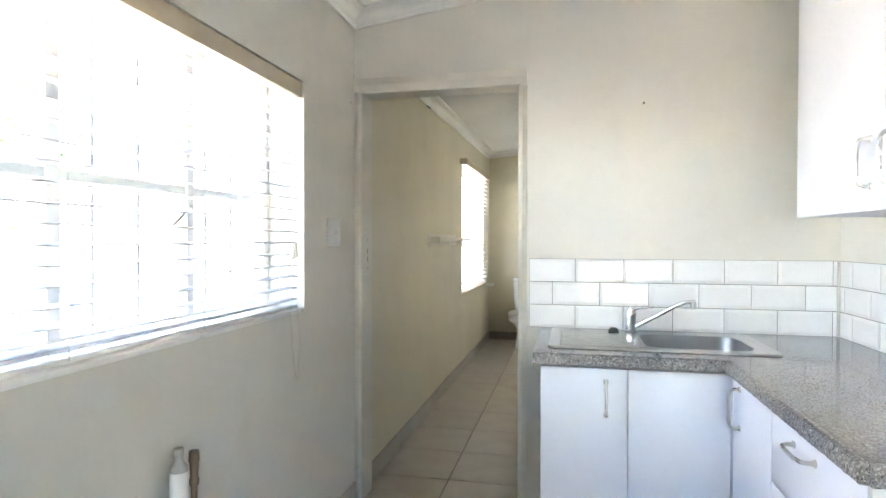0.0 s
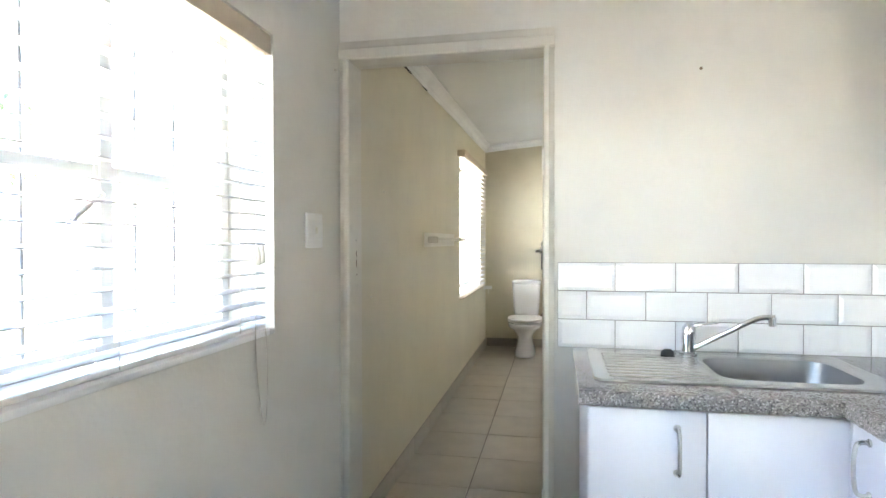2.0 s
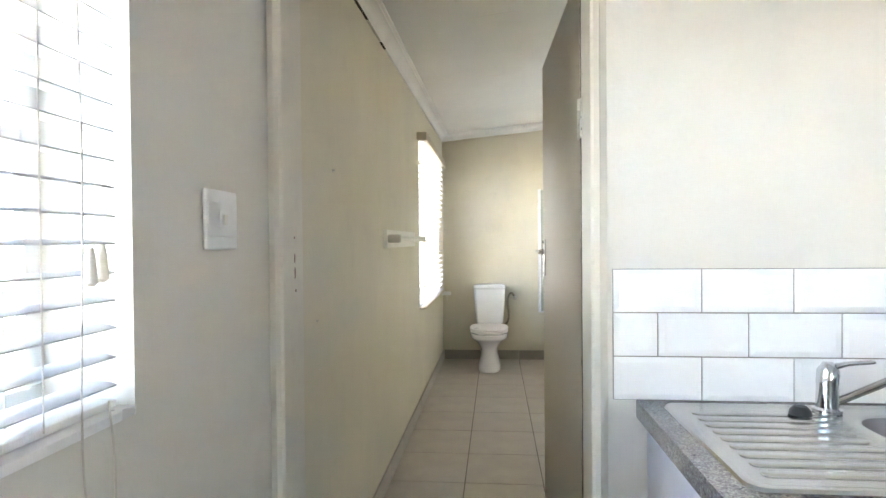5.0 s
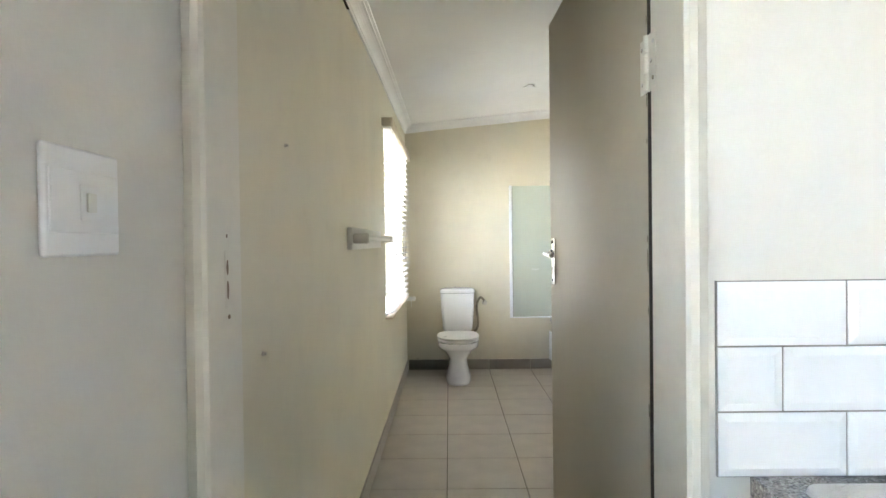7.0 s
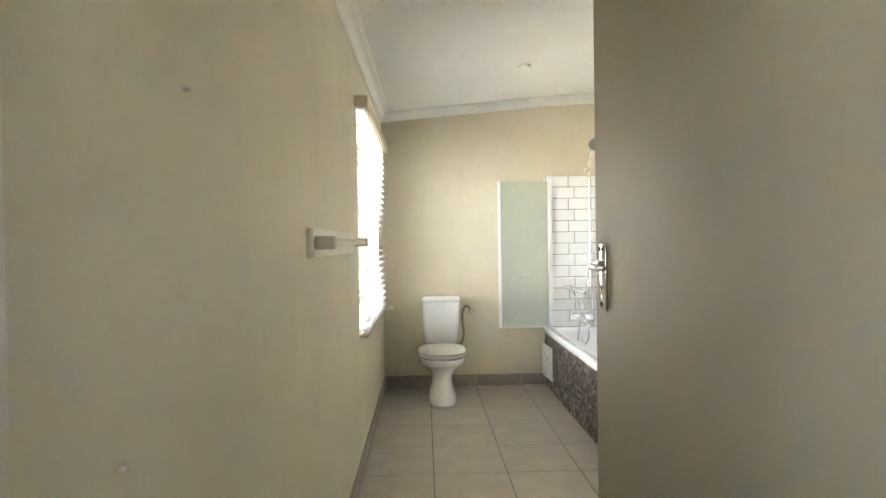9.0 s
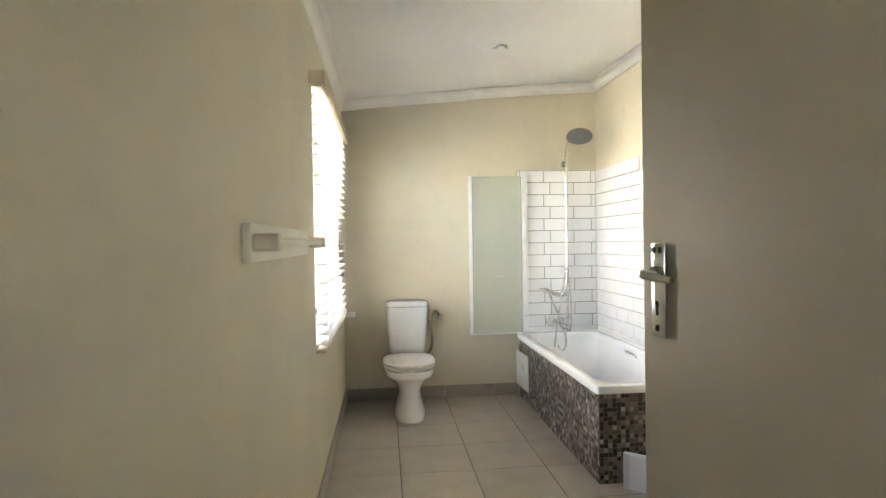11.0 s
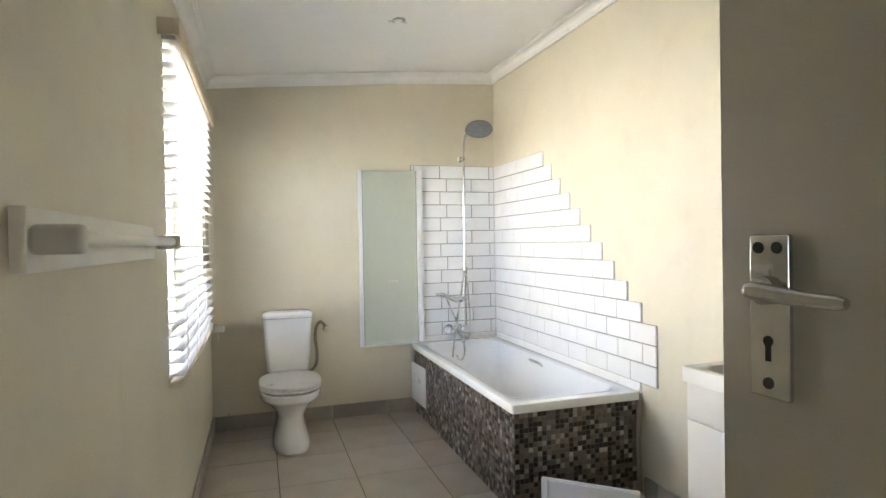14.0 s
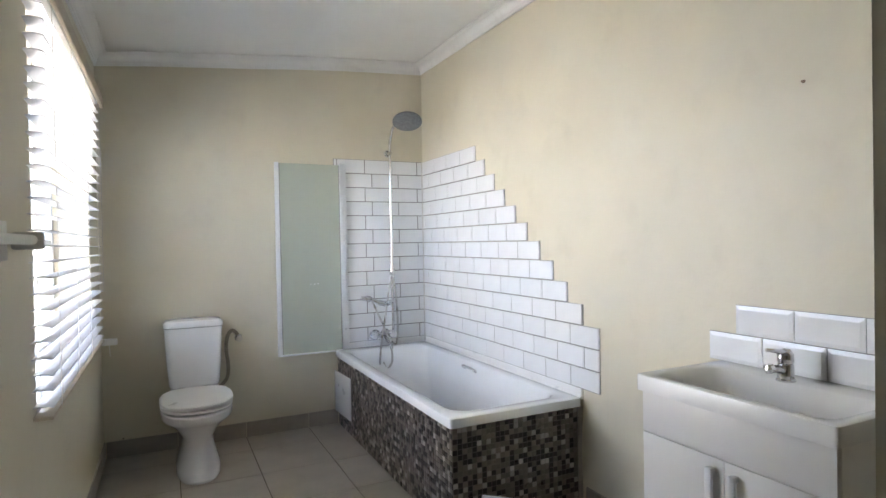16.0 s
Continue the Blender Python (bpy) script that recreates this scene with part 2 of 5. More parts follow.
def smooth_path(pts, steps=8):
    """Catmull-Rom through the points."""
    pts = [Vector(p) for p in pts]
    q = [pts[0] * 2 - pts[1], *pts, pts[-1] * 2 - pts[-2]]
    out = []
    for i in range(1, len(q) - 2):
        a, b, c, d = q[i - 1:i + 3]
        for s in range(steps):
            t = s / steps
            out.append(0.5 * ((2 * b) + (c - a) * t + (2 * a - 5 * b + 4 * c - d) * t * t + (3 * b - a - 3 * c + d) * t ** 3))
    out.append(pts[-1])
    return out


def disc(bm, centre, axis, r, depth, n=24, rim=0.0):
    """A round plate from centre along axis."""
    c, a = Vector(centre), Vector(axis).normalized()
    prof = [(0, r), (depth, r)] if not rim else [(0, r), (depth - rim, r), (depth, r - rim)]
    return tube(bm, [c + a * h for h, _ in prof], [q for _, q in prof], n)


def rrect(cx, cy, hx, hy, z, r, n=6):
    """A rounded rectangle ring in plan."""
    r = min(r, hx * 0.999, hy * 0.999)
    out = []
    for sx, sy, a0 in ((1, 1, 0), (-1, 1, 90), (-1, -1, 180), (1, -1, 270)):
        for i in range(n + 1):
            a = radians(a0 + 90 * i / n)
            out.append((cx + sx * (hx - r) + r * math.cos(a), cy + sy * (hy - r) + r * math.sin(a), z))
    return out


def oval(cx, y0, y1, hw, z, n=40, power=2.4, back=4.0):
    """An egg-shaped ring: round towards y0, squarer towards y1."""
    cy, hy, out = (y0 + y1) / 2, (y1 - y0) / 2, []
    for i in range(n):
        a = 2 * math.pi * i / n
        c, s = math.cos(a), math.sin(a)
        e = 2 / (power if s < 0 else back)
        out.append((cx + hw * math.copysign(abs(c) ** e, c), cy + hy * math.copysign(abs(s) ** e, s), z))
    return out


def finish(bm, name, mat, smooth=False):
    bmesh.ops.recalc_face_normals(bm, faces=bm.faces)
    me = bpy.data.meshes.new(name)
    bm.to_mesh(me)
    bm.free()
    me.materials.append(mat)
    if smooth:
        me.shade_smooth()
        me.set_sharp_from_angle(angle=radians(38))
    return me


def structure(name, bm, mat, label, category, smooth=False):
    return tagged(new(name, finish(bm, name, mat, smooth)), label, category, kind="structure")


def thing(name, loc, label, category, group="", kind=""):
    ob = new(name)
    ob.location = loc
    return tagged(ob, label, category, group, kind)


def part(name, bm, mat, parent, label="", smooth=True, kind=""):
    """Links a bmesh, given in world metres, as one mesh under a thing or a part."""
    root = parent
    while root.parent:
        root = root.parent
    bmesh.ops.translate(bm, vec=-Vector(root.location), verts=bm.verts)
    ob = new(name, finish(bm, name, mat, smooth))
    ob.parent = parent
    return tagged(ob, label, kind=kind)


def piece(name, mesh, parent, place):
    """A small piece that shares its mesh with others like it. The parent stands at the origin."""
    ob = new(name, mesh)
    ob.parent = parent
    ob.location = Vector(place) - Vector(parent.location)
    return ob


# ---------------------------------------------------------------- shell
KW = (-2.20, -0.540, 1.022, 1.90)       # kitchen window opening: y0 y1 z0 z1
BW = (2.84, 4.22, 0.80, 2.03)           # bathroom window opening
TOP = 2.95


YS = 0.06               # where the two paints meet, inside the door frame


def grid_wall(name, axis, thick, us, zs, hole, mat, label):
    """One welded wall of cells between the cuts us and zs, less the cells for which hole(u, z) holds. axis: the way it runs."""
    bm = bmesh.new()
    for u0, u1 in zip(us, us[1:]):
        for z0, z1 in zip(zs, zs[1:]):
            if hole((u0 + u1) / 2, (z0 + z1) / 2):
                continue
            if axis == 'y':
                box(bm, thick[0], thick[1], u0, u1, z0, z1)
            else:
                box(bm, u0, u1, thick[0], thick[1], z0, z1)
    bmesh.ops.remove_doubles(bm, verts=bm.verts, dist=0.0005)
    seen = {}
    for f in bm.faces:
        seen.setdefault(tuple(round(c, 3) for c in f.calc_center_median()), []).append(f)
    bmesh.ops.delete(bm, geom=[f for fs in seen.values() if len(fs) > 1 for f in fs], context='FACES')
    return structure(name, bm, mat, label, "wall")


def left_wall(name, w, y0, y1, mat, label):
    """The outer wall on the window side of one room, with its window opening."""
    return grid_wall(name, 'y', (-0.23, 0), (y0, w[0], w[1], y1), (-0.15, w[2], w[3], TOP),
                     lambda u, z: w[0] < u < w[1] and w[2] < z < w[3], mat, label)


DX0, DX1, DZ = -0.002, 0.80, 2.045       # rough door opening


def partition_wall(name, y0, y1, mat, label):
    return grid_wall(name, 'x', (y0, y1), (0.0, DX1, RX), (-0.15, DZ, TOP), lambda u, z: u < DX1 and z < DZ, mat, label)


def south_wall():
    """The wall behind the walk, with an unseen opening added to light the kitchen from there."""
    return grid_wall("wall_south", 'x', (BY - 0.2, BY), (0.0, 1.25, 1.85, RX), (-0.15, 0.75, 1.40, TOP),
                     lambda u, z: 1.25 < u < 1.85 and 0.75 < z < 1.40, M_KWALL, "pale painted kitchen wall with an added opening for light")


left_wall("wall_west_kitchen", KW, BY - 0.2, YS, M_KWALL, "pale stone painted plaster wall around the kitchen window")
left_wall("wall_west_bathroom", BW, YS, FY + 0.2, M_WALL, "khaki beige painted plaster wall around the bathroom window")
partition_wall("wall_partition_kitchen", 0.0, YS, M_KWALL, "pale stone painted partition wall with a doorway")
partition_wall("wall_partition_bathroom", YS, PT, M_WALL, "khaki beige painted partition wall with a doorway")
structure("wall_east_kitchen", bbox(RX, RX + 0.23, BY - 0.2, YS, -0.15, TOP), M_KWALL, "pale stone painted wall behind the cabinets", "wall")
structure("wall_east_bathroom", bbox(RX, RX + 0.23, YS, FY + 0.2, -0.15, TOP), M_WALL, "khaki beige painted wall with stepped tiles", "wall")
structure("wall_north", bbox(-0.0, RX, FY, FY + 0.2, -0.15, TOP), M_WALL, "khaki beige painted wall behind toilet and bath", "wall")
south_wall()
# slab out of view, added so no sky light leaks in from above
roof = structure("roof", bbox(-0.6, RX + 0.6, BY - 0.6, FY + 0.6, TOP + 0.003, TOP + 0.12), M_SKYCOVER, "unseen grey slab added over the rooms to keep the sky out", "roof")


def kit_ceil(x, y=0.0):
    return 2.365 + 0.14 * x


def bath_ceil(x, y=FY):
    rise = 0.096 * x if x < 1.15 else 0.1104 + 0.066 * (x - 1.15)
    return 2.402 + rise + 0.021 * (1 - 0.32 * x) * (y - FY)


def ceiling(name, y0, y1, height, xs, label):
    bm = bmesh.new()
    low = [[bm.verts.new((x, y, height(x, y))) for y in (y0, y1)] for x in xs]
    high = [[bm.verts.new((x, y, height(x, y) + 0.02)) for y in (y0, y1)] for x in xs]
    for a, b, c, d in zip(low, low[1:], high, high[1:]):
        bm.faces.new((a[0], a[1], b[1], b[0]))
        bm.faces.new((c[0], d[0], d[1], c[1]))
    return structure(name, bm, M_CEIL, label, "ceiling")


ceiling("ceiling_kitchen", BY, 0.0, kit_ceil, (0.0, 1.0, RX), "white painted sloping ceiling of the kitchen")
ceiling("ceiling_bathroom", PT, FY, bath_ceil, (0.0, 0.6, 1.15, RX), "white painted sloping ceiling of the bathroom")


def ceiling_joint(y):
    """The slightly raised filled joint between two ceiling boards."""
    bm = bmesh.new()
    xs = (0.07, 0.6, 1.15, RX - 0.07)
    loft(bm, [[(x, y - 0.004, bath_ceil(x, y) + 0.002), (x, y - 0.003, bath_ceil(x, y) - 0.0015), (x, y + 0.003, bath_ceil(x, y) - 0.0015), (x, y + 0.004, bath_ceil(x, y) + 0.002)] for x in xs])
    return structure("ceiling_joint", bm, M_CORN, "thin filled joint between the white ceiling boards", "trim")


ceiling_joint(1.49)
ceiling_joint(2.62)


def cornice(points, inward, label):
    """A coved cornice along points on the line where wall and ceiling meet."""
    d = 0.072
    prof = [(0, -d), (0.010, -d), (0.013, -d + 0.012)]
    for i in range(7):
        a = radians(90 * i / 6)
        prof.append((0.016 + 0.042 * (1 - math.cos(a)), -0.058 + 0.042 * math.sin(a)))
    prof += [(d - 0.012, -0.013), (d, -0.010), (d, 0.012), (0, 0.012)]
    inw = Vector(inward)
    bm = bmesh.new()
    loft(bm, [[Vector(p) + inw * u + Vector((0, 0, v)) for u, v in prof] for p in points])
    return structure("cornice", bm, M_CORN, label, "cornice", smooth=False)


cornice([(0, BY, kit_ceil(0)), (0, 0, kit_ceil(0))], (1, 0, 0.14), "white coved cornice along the kitchen window wall")
cornice([(x, 0, kit_ceil(x)) for x in (0, 1.0, RX)], (0, -1, 0), "white coved cornice above the kitchen doorway")
cornice([(RX, BY, kit_ceil(RX)), (RX, 0, kit_ceil(RX))], (-1, 0, -0.14), "white coved cornice above the kitchen cabinets")
cornice([(0, y, bath_ceil(0, y) + 0.004 * math.sin(y * 3)) for y in (PT, 1.0, 1.8, 2.6, 3.4, 4.1, FY)], (1, 0, 0.096), "white coved cornice with a cracked lower edge")
cornice([(x, FY, bath_ceil(x) + 0.003 * math.sin(x * 5)) for x in (0, 0.3, 0.6, 0.9, 1.15, 1.5, 1.8, RX)], (0, -1, 0), "white coved cornice on the far bathroom wall")
cornice([(RX, PT, bath_ceil(RX, PT)), (RX, FY, bath_ceil(RX))], (-1, 0, -0.066), "white coved cornice above the bath")
cornice([(x, PT, bath_ceil(x, PT)) for x in (0, 1.15, RX)], (0, 1, 0), "white coved cornice above the bathroom doorway")

# floor slab, with its tiles as pieces at the end of the file
floor = structure("floor", bbox(0, RX, BY, FY, -0.12, FLOOR - 0.004), M_GROUT, "beige ceramic tiled floor with dark joints", "floor")


# ---------------------------------------------------------------- windows and blinds
def window(name, w, mullions, transom, label):
    """A steel casement window in its opening, with frame, panes and burglar bars."""
    y0, y1, z0, z1 = w
    win = thing(name, (-0.15, (y0 + y1) / 2, z0), label, "window", kind="structure")
    fr = bmesh.new()
    x0, x1, s = -0.185, -0.150, 0.035
    box(fr, x0, x1, y0, y1, z0, z0 + s, 0.003)
    box(fr, x0, x1, y0, y1, z1 - s, z1, 0.003)
    for y in (y0, y1 - s):
        box(fr, x0, x1, y, y + s, z0 + s, z1 - s, 0.003)
    part("window_frame", fr, M_WINFRAME, win)
    for y in mullions:
        part("mullion", bbox(x0, x1, y - 0.02, y + 0.02, z0 + s, z1 - s, bevel=0.003), M_WINFRAME, win)
    edges = [y0 + s, *mullions, y1 - s]
    part("transom", bbox(x0 + 0.003, x1 - 0.003, y0 + s, y1 - s, transom - 0.014, transom + 0.014, bevel=0.003), M_WINFRAME, win)
    for a, b in zip(edges, edges[1:]):
        pane = part("pane", bbox(-0.1715, -0.1675, a, b, z0 + s, z1 - s), M_GLASS, win, smooth=False)
        pane.visible_shadow = False
        n = max(1, round((b - a) / 0.165))
        for i in range(1, n):
            y = a + (b - a) * i / n
            bar = bmesh.new()
            tube(bar, [(-0.205, y, z0), (-0.205, y, z1)], 0.006, 8)
            part("burglar_bar", bar, M_BAR, win)
    stay = bmesh.new()
    yy = edges[-2]
    tube(stay, [(-0.14, yy - 0.03, transom - 0.05), (-0.11, yy - 0.06, transom - 0.055), (-0.105, yy - 0.15, transom - 0.12)], 0.007, 8)
    part("window_latch", stay, M_SATIN, win)
    part("window_sill", bbox(-0.149, 0.004, y0 + 0.001, y1 - 0.001, z0 - 0.012, z0 + 0.003, bevel=0.003), M_PLASTIC, win)
    return win


window("window_1", KW, (-1.51, -1.02), 1.44, "white steel kitchen window with burglar bars")
window("window_2", BW, (3.52,), 1.30, "white steel bathroom window with burglar bars")


def slat_mesh(length, width, tilt):
    """One curved slat, along y, tilted about its length."""
    bm = bmesh.new()
    rings = []
    for y in (-length / 2, length / 2):
        ring = []
        for i in range(7):
            u = -width / 2 + width * i / 6
            h = 0.0035 * (1 - (2 * u / width) ** 2)
            ring.append((u, h))
        ring += [(u, h - 0.0022) for u, h in reversed(ring)]
        c, s = math.cos(tilt), math.sin(tilt)
        rings.append([(u * c - h * s, y, u * s + h * c) for u, h in ring])
    loft(bm, rings)
    return finish(bm, "slat", M_SLAT, True)


def blind(x, y0, y1, z0, z1, pitch, tilt, val, label, rail_mat=M_SLAT):
    """A venetian blind: valance, slats, ladder cords and bottom rail. x is the slats' middle."""
    b = thing("venetian_blind", (x, (y0 + y1) / 2, z0), label, "blind")
    v0, v1, vx0, vx1, va, vb = val
    vm = bmesh.new()
    box(vm, vx1 - 0.014, vx1, va, vb, v0, v1, 0.002)
    box(vm, vx0, vx1 - 0.014, va, va + 0.014, v0, v1, 0.002)
    box(vm, vx0, vx1 - 0.014, vb - 0.014, vb, v0, v1, 0.002)
    part("valance", vm, M_VALANCE, b, "tan wood-grain valance")
    part("head_rail", bbox(x - 0.025, x + 0.022, y0 + 0.016, y1 - 0.016, v0 + 0.008, v1 - 0.004, bevel=0.002), M_WINFRAME, b)
    n = int((v0 - 0.012 - z0) / pitch)
    me = slat_mesh(y1 - y0, 0.05, tilt)
    rnd = random.Random(4)
    for i in range(n):
        s = piece("slat", me, b, (x, (y0 + y1) / 2 + rnd.uniform(-0.0015, 0.0015), z0 + 0.03 + i * pitch))
        s.rotation_euler = (rnd.uniform(-0.002, 0.002), rnd.uniform(-0.03, 0.03), 0)
    part("bottom_rail", bbox(x - 0.025, x + 0.025, y0, y1, z0 - 0.007, z0 + 0.006, bevel=0.004), rail_mat, b)
    span = y1 - y0
    for f in (0.09, 0.36, 0.64, 0.91):
        y = y0 + span * f
        for xx in (x - 0.027, x + 0.027):
            cm = bmesh.new()
            tube(cm, [(xx, y, z0), (xx, y, v0 + 0.01)], 0.0011, 6)
            part("ladder_cord", cm, M_CORD, b)
    return b


kb = blind(-0.045, KW[0] + 0.01, KW[1] - 0.012, KW[2] + 0.0102, KW[3], 0.043, radians(-4),
           (1.838, 1.896, -0.078, -0.004, KW[0] + 0.006, KW[1] - 0.004), "white venetian blind with tan valance, slats open, in kitchen window", M_PLASTIC)
cords = bmesh.new()
tube(cords, smooth_path([(0.0, -0.66, 1.83), (0.006, -0.655, 1.4), (0.008, -0.665, 1.04), (0.008, -0.655, 0.9), (0.008, -0.625, 0.765), (0.008, -0.605, 0.80), (0.008, -0.60, 0.95), (0.007, -0.61, 1.05)]), 0.0014, 6)
part("pull_cord", cords, M_CORD, kb, "long looped pull cord")
tas = bmesh.new()
tube(tas, [(-0.004, -0.605, 1.275), (-0.004, -0.605, 1.262), (-0.004, -0.605, 1.225), (-0.004, -0.605, 1.22)], [0.004, 0.007, 0.010, 0.004], 10)
tube(tas, [(-0.004, -0.628, 1.27), (-0.004, -0.628, 1.257), (-0.004, -0.628, 1.22), (-0.004, -0.628, 1.215)], [0.004, 0.007, 0.010, 0.004], 10)
part("cord_tassel", tas, M_RAIL, kb)

bb = blind(0.030, BW[0] - 0.085, BW[1] + 0.03, 0.79, 2.02, 0.046, radians(-2),
           (2.002, 2.058, 0.004, 0.075, BW[0] - 0.15, BW[1] + 0.06), "white venetian blind with tan valance over bathroom window", M_VALANCE)
bc = bmesh.new()
tube(bc, smooth_path([(0.062, BW[1] - 0.03, 2.04), (0.064, BW[1] - 0.025, 1.6), (0.064, BW[1] - 0.03, 1.25), (0.064, BW[1] - 0.028, 1.05)]), 0.0014, 6)
part("pull_cord", bc, M_CORD, bb)


# ---------------------------------------------------------------- door and frame
def door_frame():
    fr = thing("door_frame_1", (0.4, 0.07, FLOOR), "beige enamelled pressed-steel door frame, chipped in places", "door frame", kind="structure")
    y0, y1 = -0.018, PT + 0.0145

    def jamb(xo, xi, flip):
        # plan profile from the wall to the opening: two faces, reveal and rebate
        s = 1 if flip else -1
        prof = [(xo, y0 + 0.013), (xo + (xi - xo) * 0.42, y0 + 0.003), (xo + (xi - xo) * 0.5, y0), (xi + s * 0.006, y0), (xi, y0 + 0.006), (xi, y1 - 0.004),
                (xi + s * 0.004, y1), (xo, y1), (xo, y1 - 0.012), (xo, y0 + 0.018)]
        bm = bmesh.new()
        loft(bm, [[(x, y, z) for x, y in prof] for z in (FLOOR - 0.02, 1.9895)])
        return bm
    part("jamb", jamb(0.0015, 0.040, False), M_FRAME, fr, smooth=False)
    part("jamb", jamb(0.822, 0.784, True), M_FRAME, fr, smooth=False)
    head = bmesh.new()
    prof = [(y0 + 0.013, DZ + 0.012), (y0 + 0.003, DZ - 0.016), (y0, DZ - 0.021), (y0, 1.990), (y0 + 0.006, 1.984), (y0 + 0.128, 1.984), (y0 + 0.132, 2.0), (y1 - 0.004, 2.0), (y1, 2.006), (y1, DZ + 0.012)]
    loft(head, [[(x, y, z) for y, z in prof] for x in (0.0015, 0.822)])
    part("head", head, M_FRAME, fr, smooth=False)
    strike = bmesh.new()
    box(strike, 0.0402, 0.0412, 0.056, 0.078, 1.165, 1.262, 0.0003, 1)
    part("strike_plate", strike, M_FRAME, fr)
    for y, z, hy, hz in ((0.066, 1.234, 0.0045, 0.013), (0.067, 1.196, 0.0045, 0.016), (0.072, 1.150, 0.0045, 0.004), (0.066, 1.288, 0.0025, 0.003)):
        # latch and bolt openings with filed, uneven rims, and two old screw holes
        hole = bmesh.new()
        loft(hole, [[(x, y + hy * math.cos(a) * (1 + 0.12 * math.sin(3 * a + z * 90)), z + hz * math.sin(a)) for a in [k * math.pi / 7 for k in range(14)]] for x in (0.0405, 0.0416)])
        part("latch_hole", hole, M_BROWN, fr, smooth=False)
    return fr


door_frame()


def door_leaf():
    """The open door: leaf swung into the bathroom, square to the partition."""
    hx, hy, length = 0.785, 0.147, 0.861
    d = thing("door_1", (hx, hy, FLOOR), "beige painted flush door standing open into the bathroom", "door", kind="structure")
    leaf = bmesh.new()
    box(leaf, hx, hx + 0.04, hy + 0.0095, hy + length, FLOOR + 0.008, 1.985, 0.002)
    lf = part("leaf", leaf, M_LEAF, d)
    # strip colours the hinge gap as deep shade; small chips are ragged paint
    dark_edge = bmesh.new()
    box(dark_edge, hx + 0.0012, hx + 0.0388, hy + 0.0077, hy + 0.0093, FLOOR + 0.010, 1.983)
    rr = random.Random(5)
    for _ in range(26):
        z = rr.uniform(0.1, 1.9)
        box(dark_edge, hx - 0.0003, hx + 0.0002, hy + 0.0095, hy + 0.0095 + rr.uniform(0.001, 0.003), z, z + rr.uniform(0.008, 0.04))
    part("shaded_hinge_edge", dark_edge, M_GAPDARK, lf, "dark strip coloured as hinge-gap shade, with ragged paint chips", smooth=False)
    for z in (1.592, 0.26):
        hg = bmesh.new()
        for z0, z1 in ((z - 0.05, z - 0.019), (z - 0.017, z + 0.017), (z + 0.019, z + 0.05)):
            tube(hg, [(hx - 0.004, hy - 0.002, z0), (hx - 0.004, hy - 0.002, z1)], 0.0065, 12)
        box(hg, hx - 0.0022, hx - 0.0002, hy + 0.004, hy + 0.036, z - 0.05, z + 0.05, 0.0006, 1)
        box(hg, hx - 0.0038, hx - 0.0018, hy - 0.040, hy - 0.008, z - 0.05, z + 0.05, 0.0006, 1)
        h = part("hinge", hg, M_FRAME, d, "paint-covered butt hinge")
        for yy, dz in ((0.026, -0.032), (0.018, 0.0), (0.026, 0.032), (-0.030, -0.032), (-0.022, 0.0), (-0.030, 0.032)):
            part("screw", disc(bmesh.new(), (hx - (0.0022 if yy > 0 else 0.0038), hy + yy, z + dz), (-1, 0, 0), 0.004, 0.0012, 10), M_SATIN, h)
    # handle set on the face towards the walk
    py0, py1, z0, z1 = hy + length - 0.080, hy + length - 0.039, 1.133, 1.281
    plate = bmesh.new()
    box(plate, hx - 0.008, hx - 0.0002, py0, py1, z0, z1, 0.003, 3)
    pl = part("handle_plate", plate, M_CHROME, d, "long chrome lever handle plate")
    for y, z in ((py0 + 0.011, z1 - 0.012), (py1 - 0.011, z1 - 0.012), ((py0 + py1) / 2, z0 + 0.014)):
        part("plate_screw", disc(bmesh.new(), (hx - 0.0078, y, z), (-1, 0, 0), 0.0052, 0.0012, 16), M_DARK, pl)
    ym = (py0 + py1) / 2
    key = bmesh.new()
    disc(key, (hx - 0.0078, ym, z0 + 0.052), (-1, 0, 0), 0.0048, 0.001, 14)
    box(key, hx - 0.0088, hx - 0.0078, ym - 0.0025, ym + 0.0025, z0 + 0.034, z0 + 0.052)
    part("keyhole", key, M_DARK, pl, smooth=False)
    lev = bmesh.new()
    zl = 1.231
    disc(lev, (hx - 0.007, ym, zl), (-1, 0, 0), 0.013, 0.012, 20, 0.003)
    tube(lev, smooth_path([(hx - 0.012, ym, zl), (hx - 0.024, ym, zl), (hx - 0.033, ym - 0.005, zl + 0.001), (hx - 0.033, ym - 0.024, zl), (hx - 0.033, ym - 0.054, zl - 0.002), (hx - 0.032, ym - 0.088, zl - 0.003)], 6),
         [0.0074] * 12 + [0.0080] * 6 + [0.0072] * 6 + [0.0062] * 6 + [0.0042], 12)
    part("lever", lev, M_CHROME, pl, "curved satin lever")
    # the same lever set on the hidden face
    back = bmesh.new()
    box(back, hx + 0.0402, hx + 0.048, py0, py1, z0, z1, 0.003, 3)
    part("handle_plate", back, M_CHROME, d)
    d.rotation_euler = (0, 0, radians(1.9))
    return d


door_leaf()


# ---------------------------------------------------------------- kitchen
CT, CF, CLX, CIX, CEY = 0.900, -0.615, 0.887, 1.50, -1.475     # counter top, front, left end, inner corner, near end


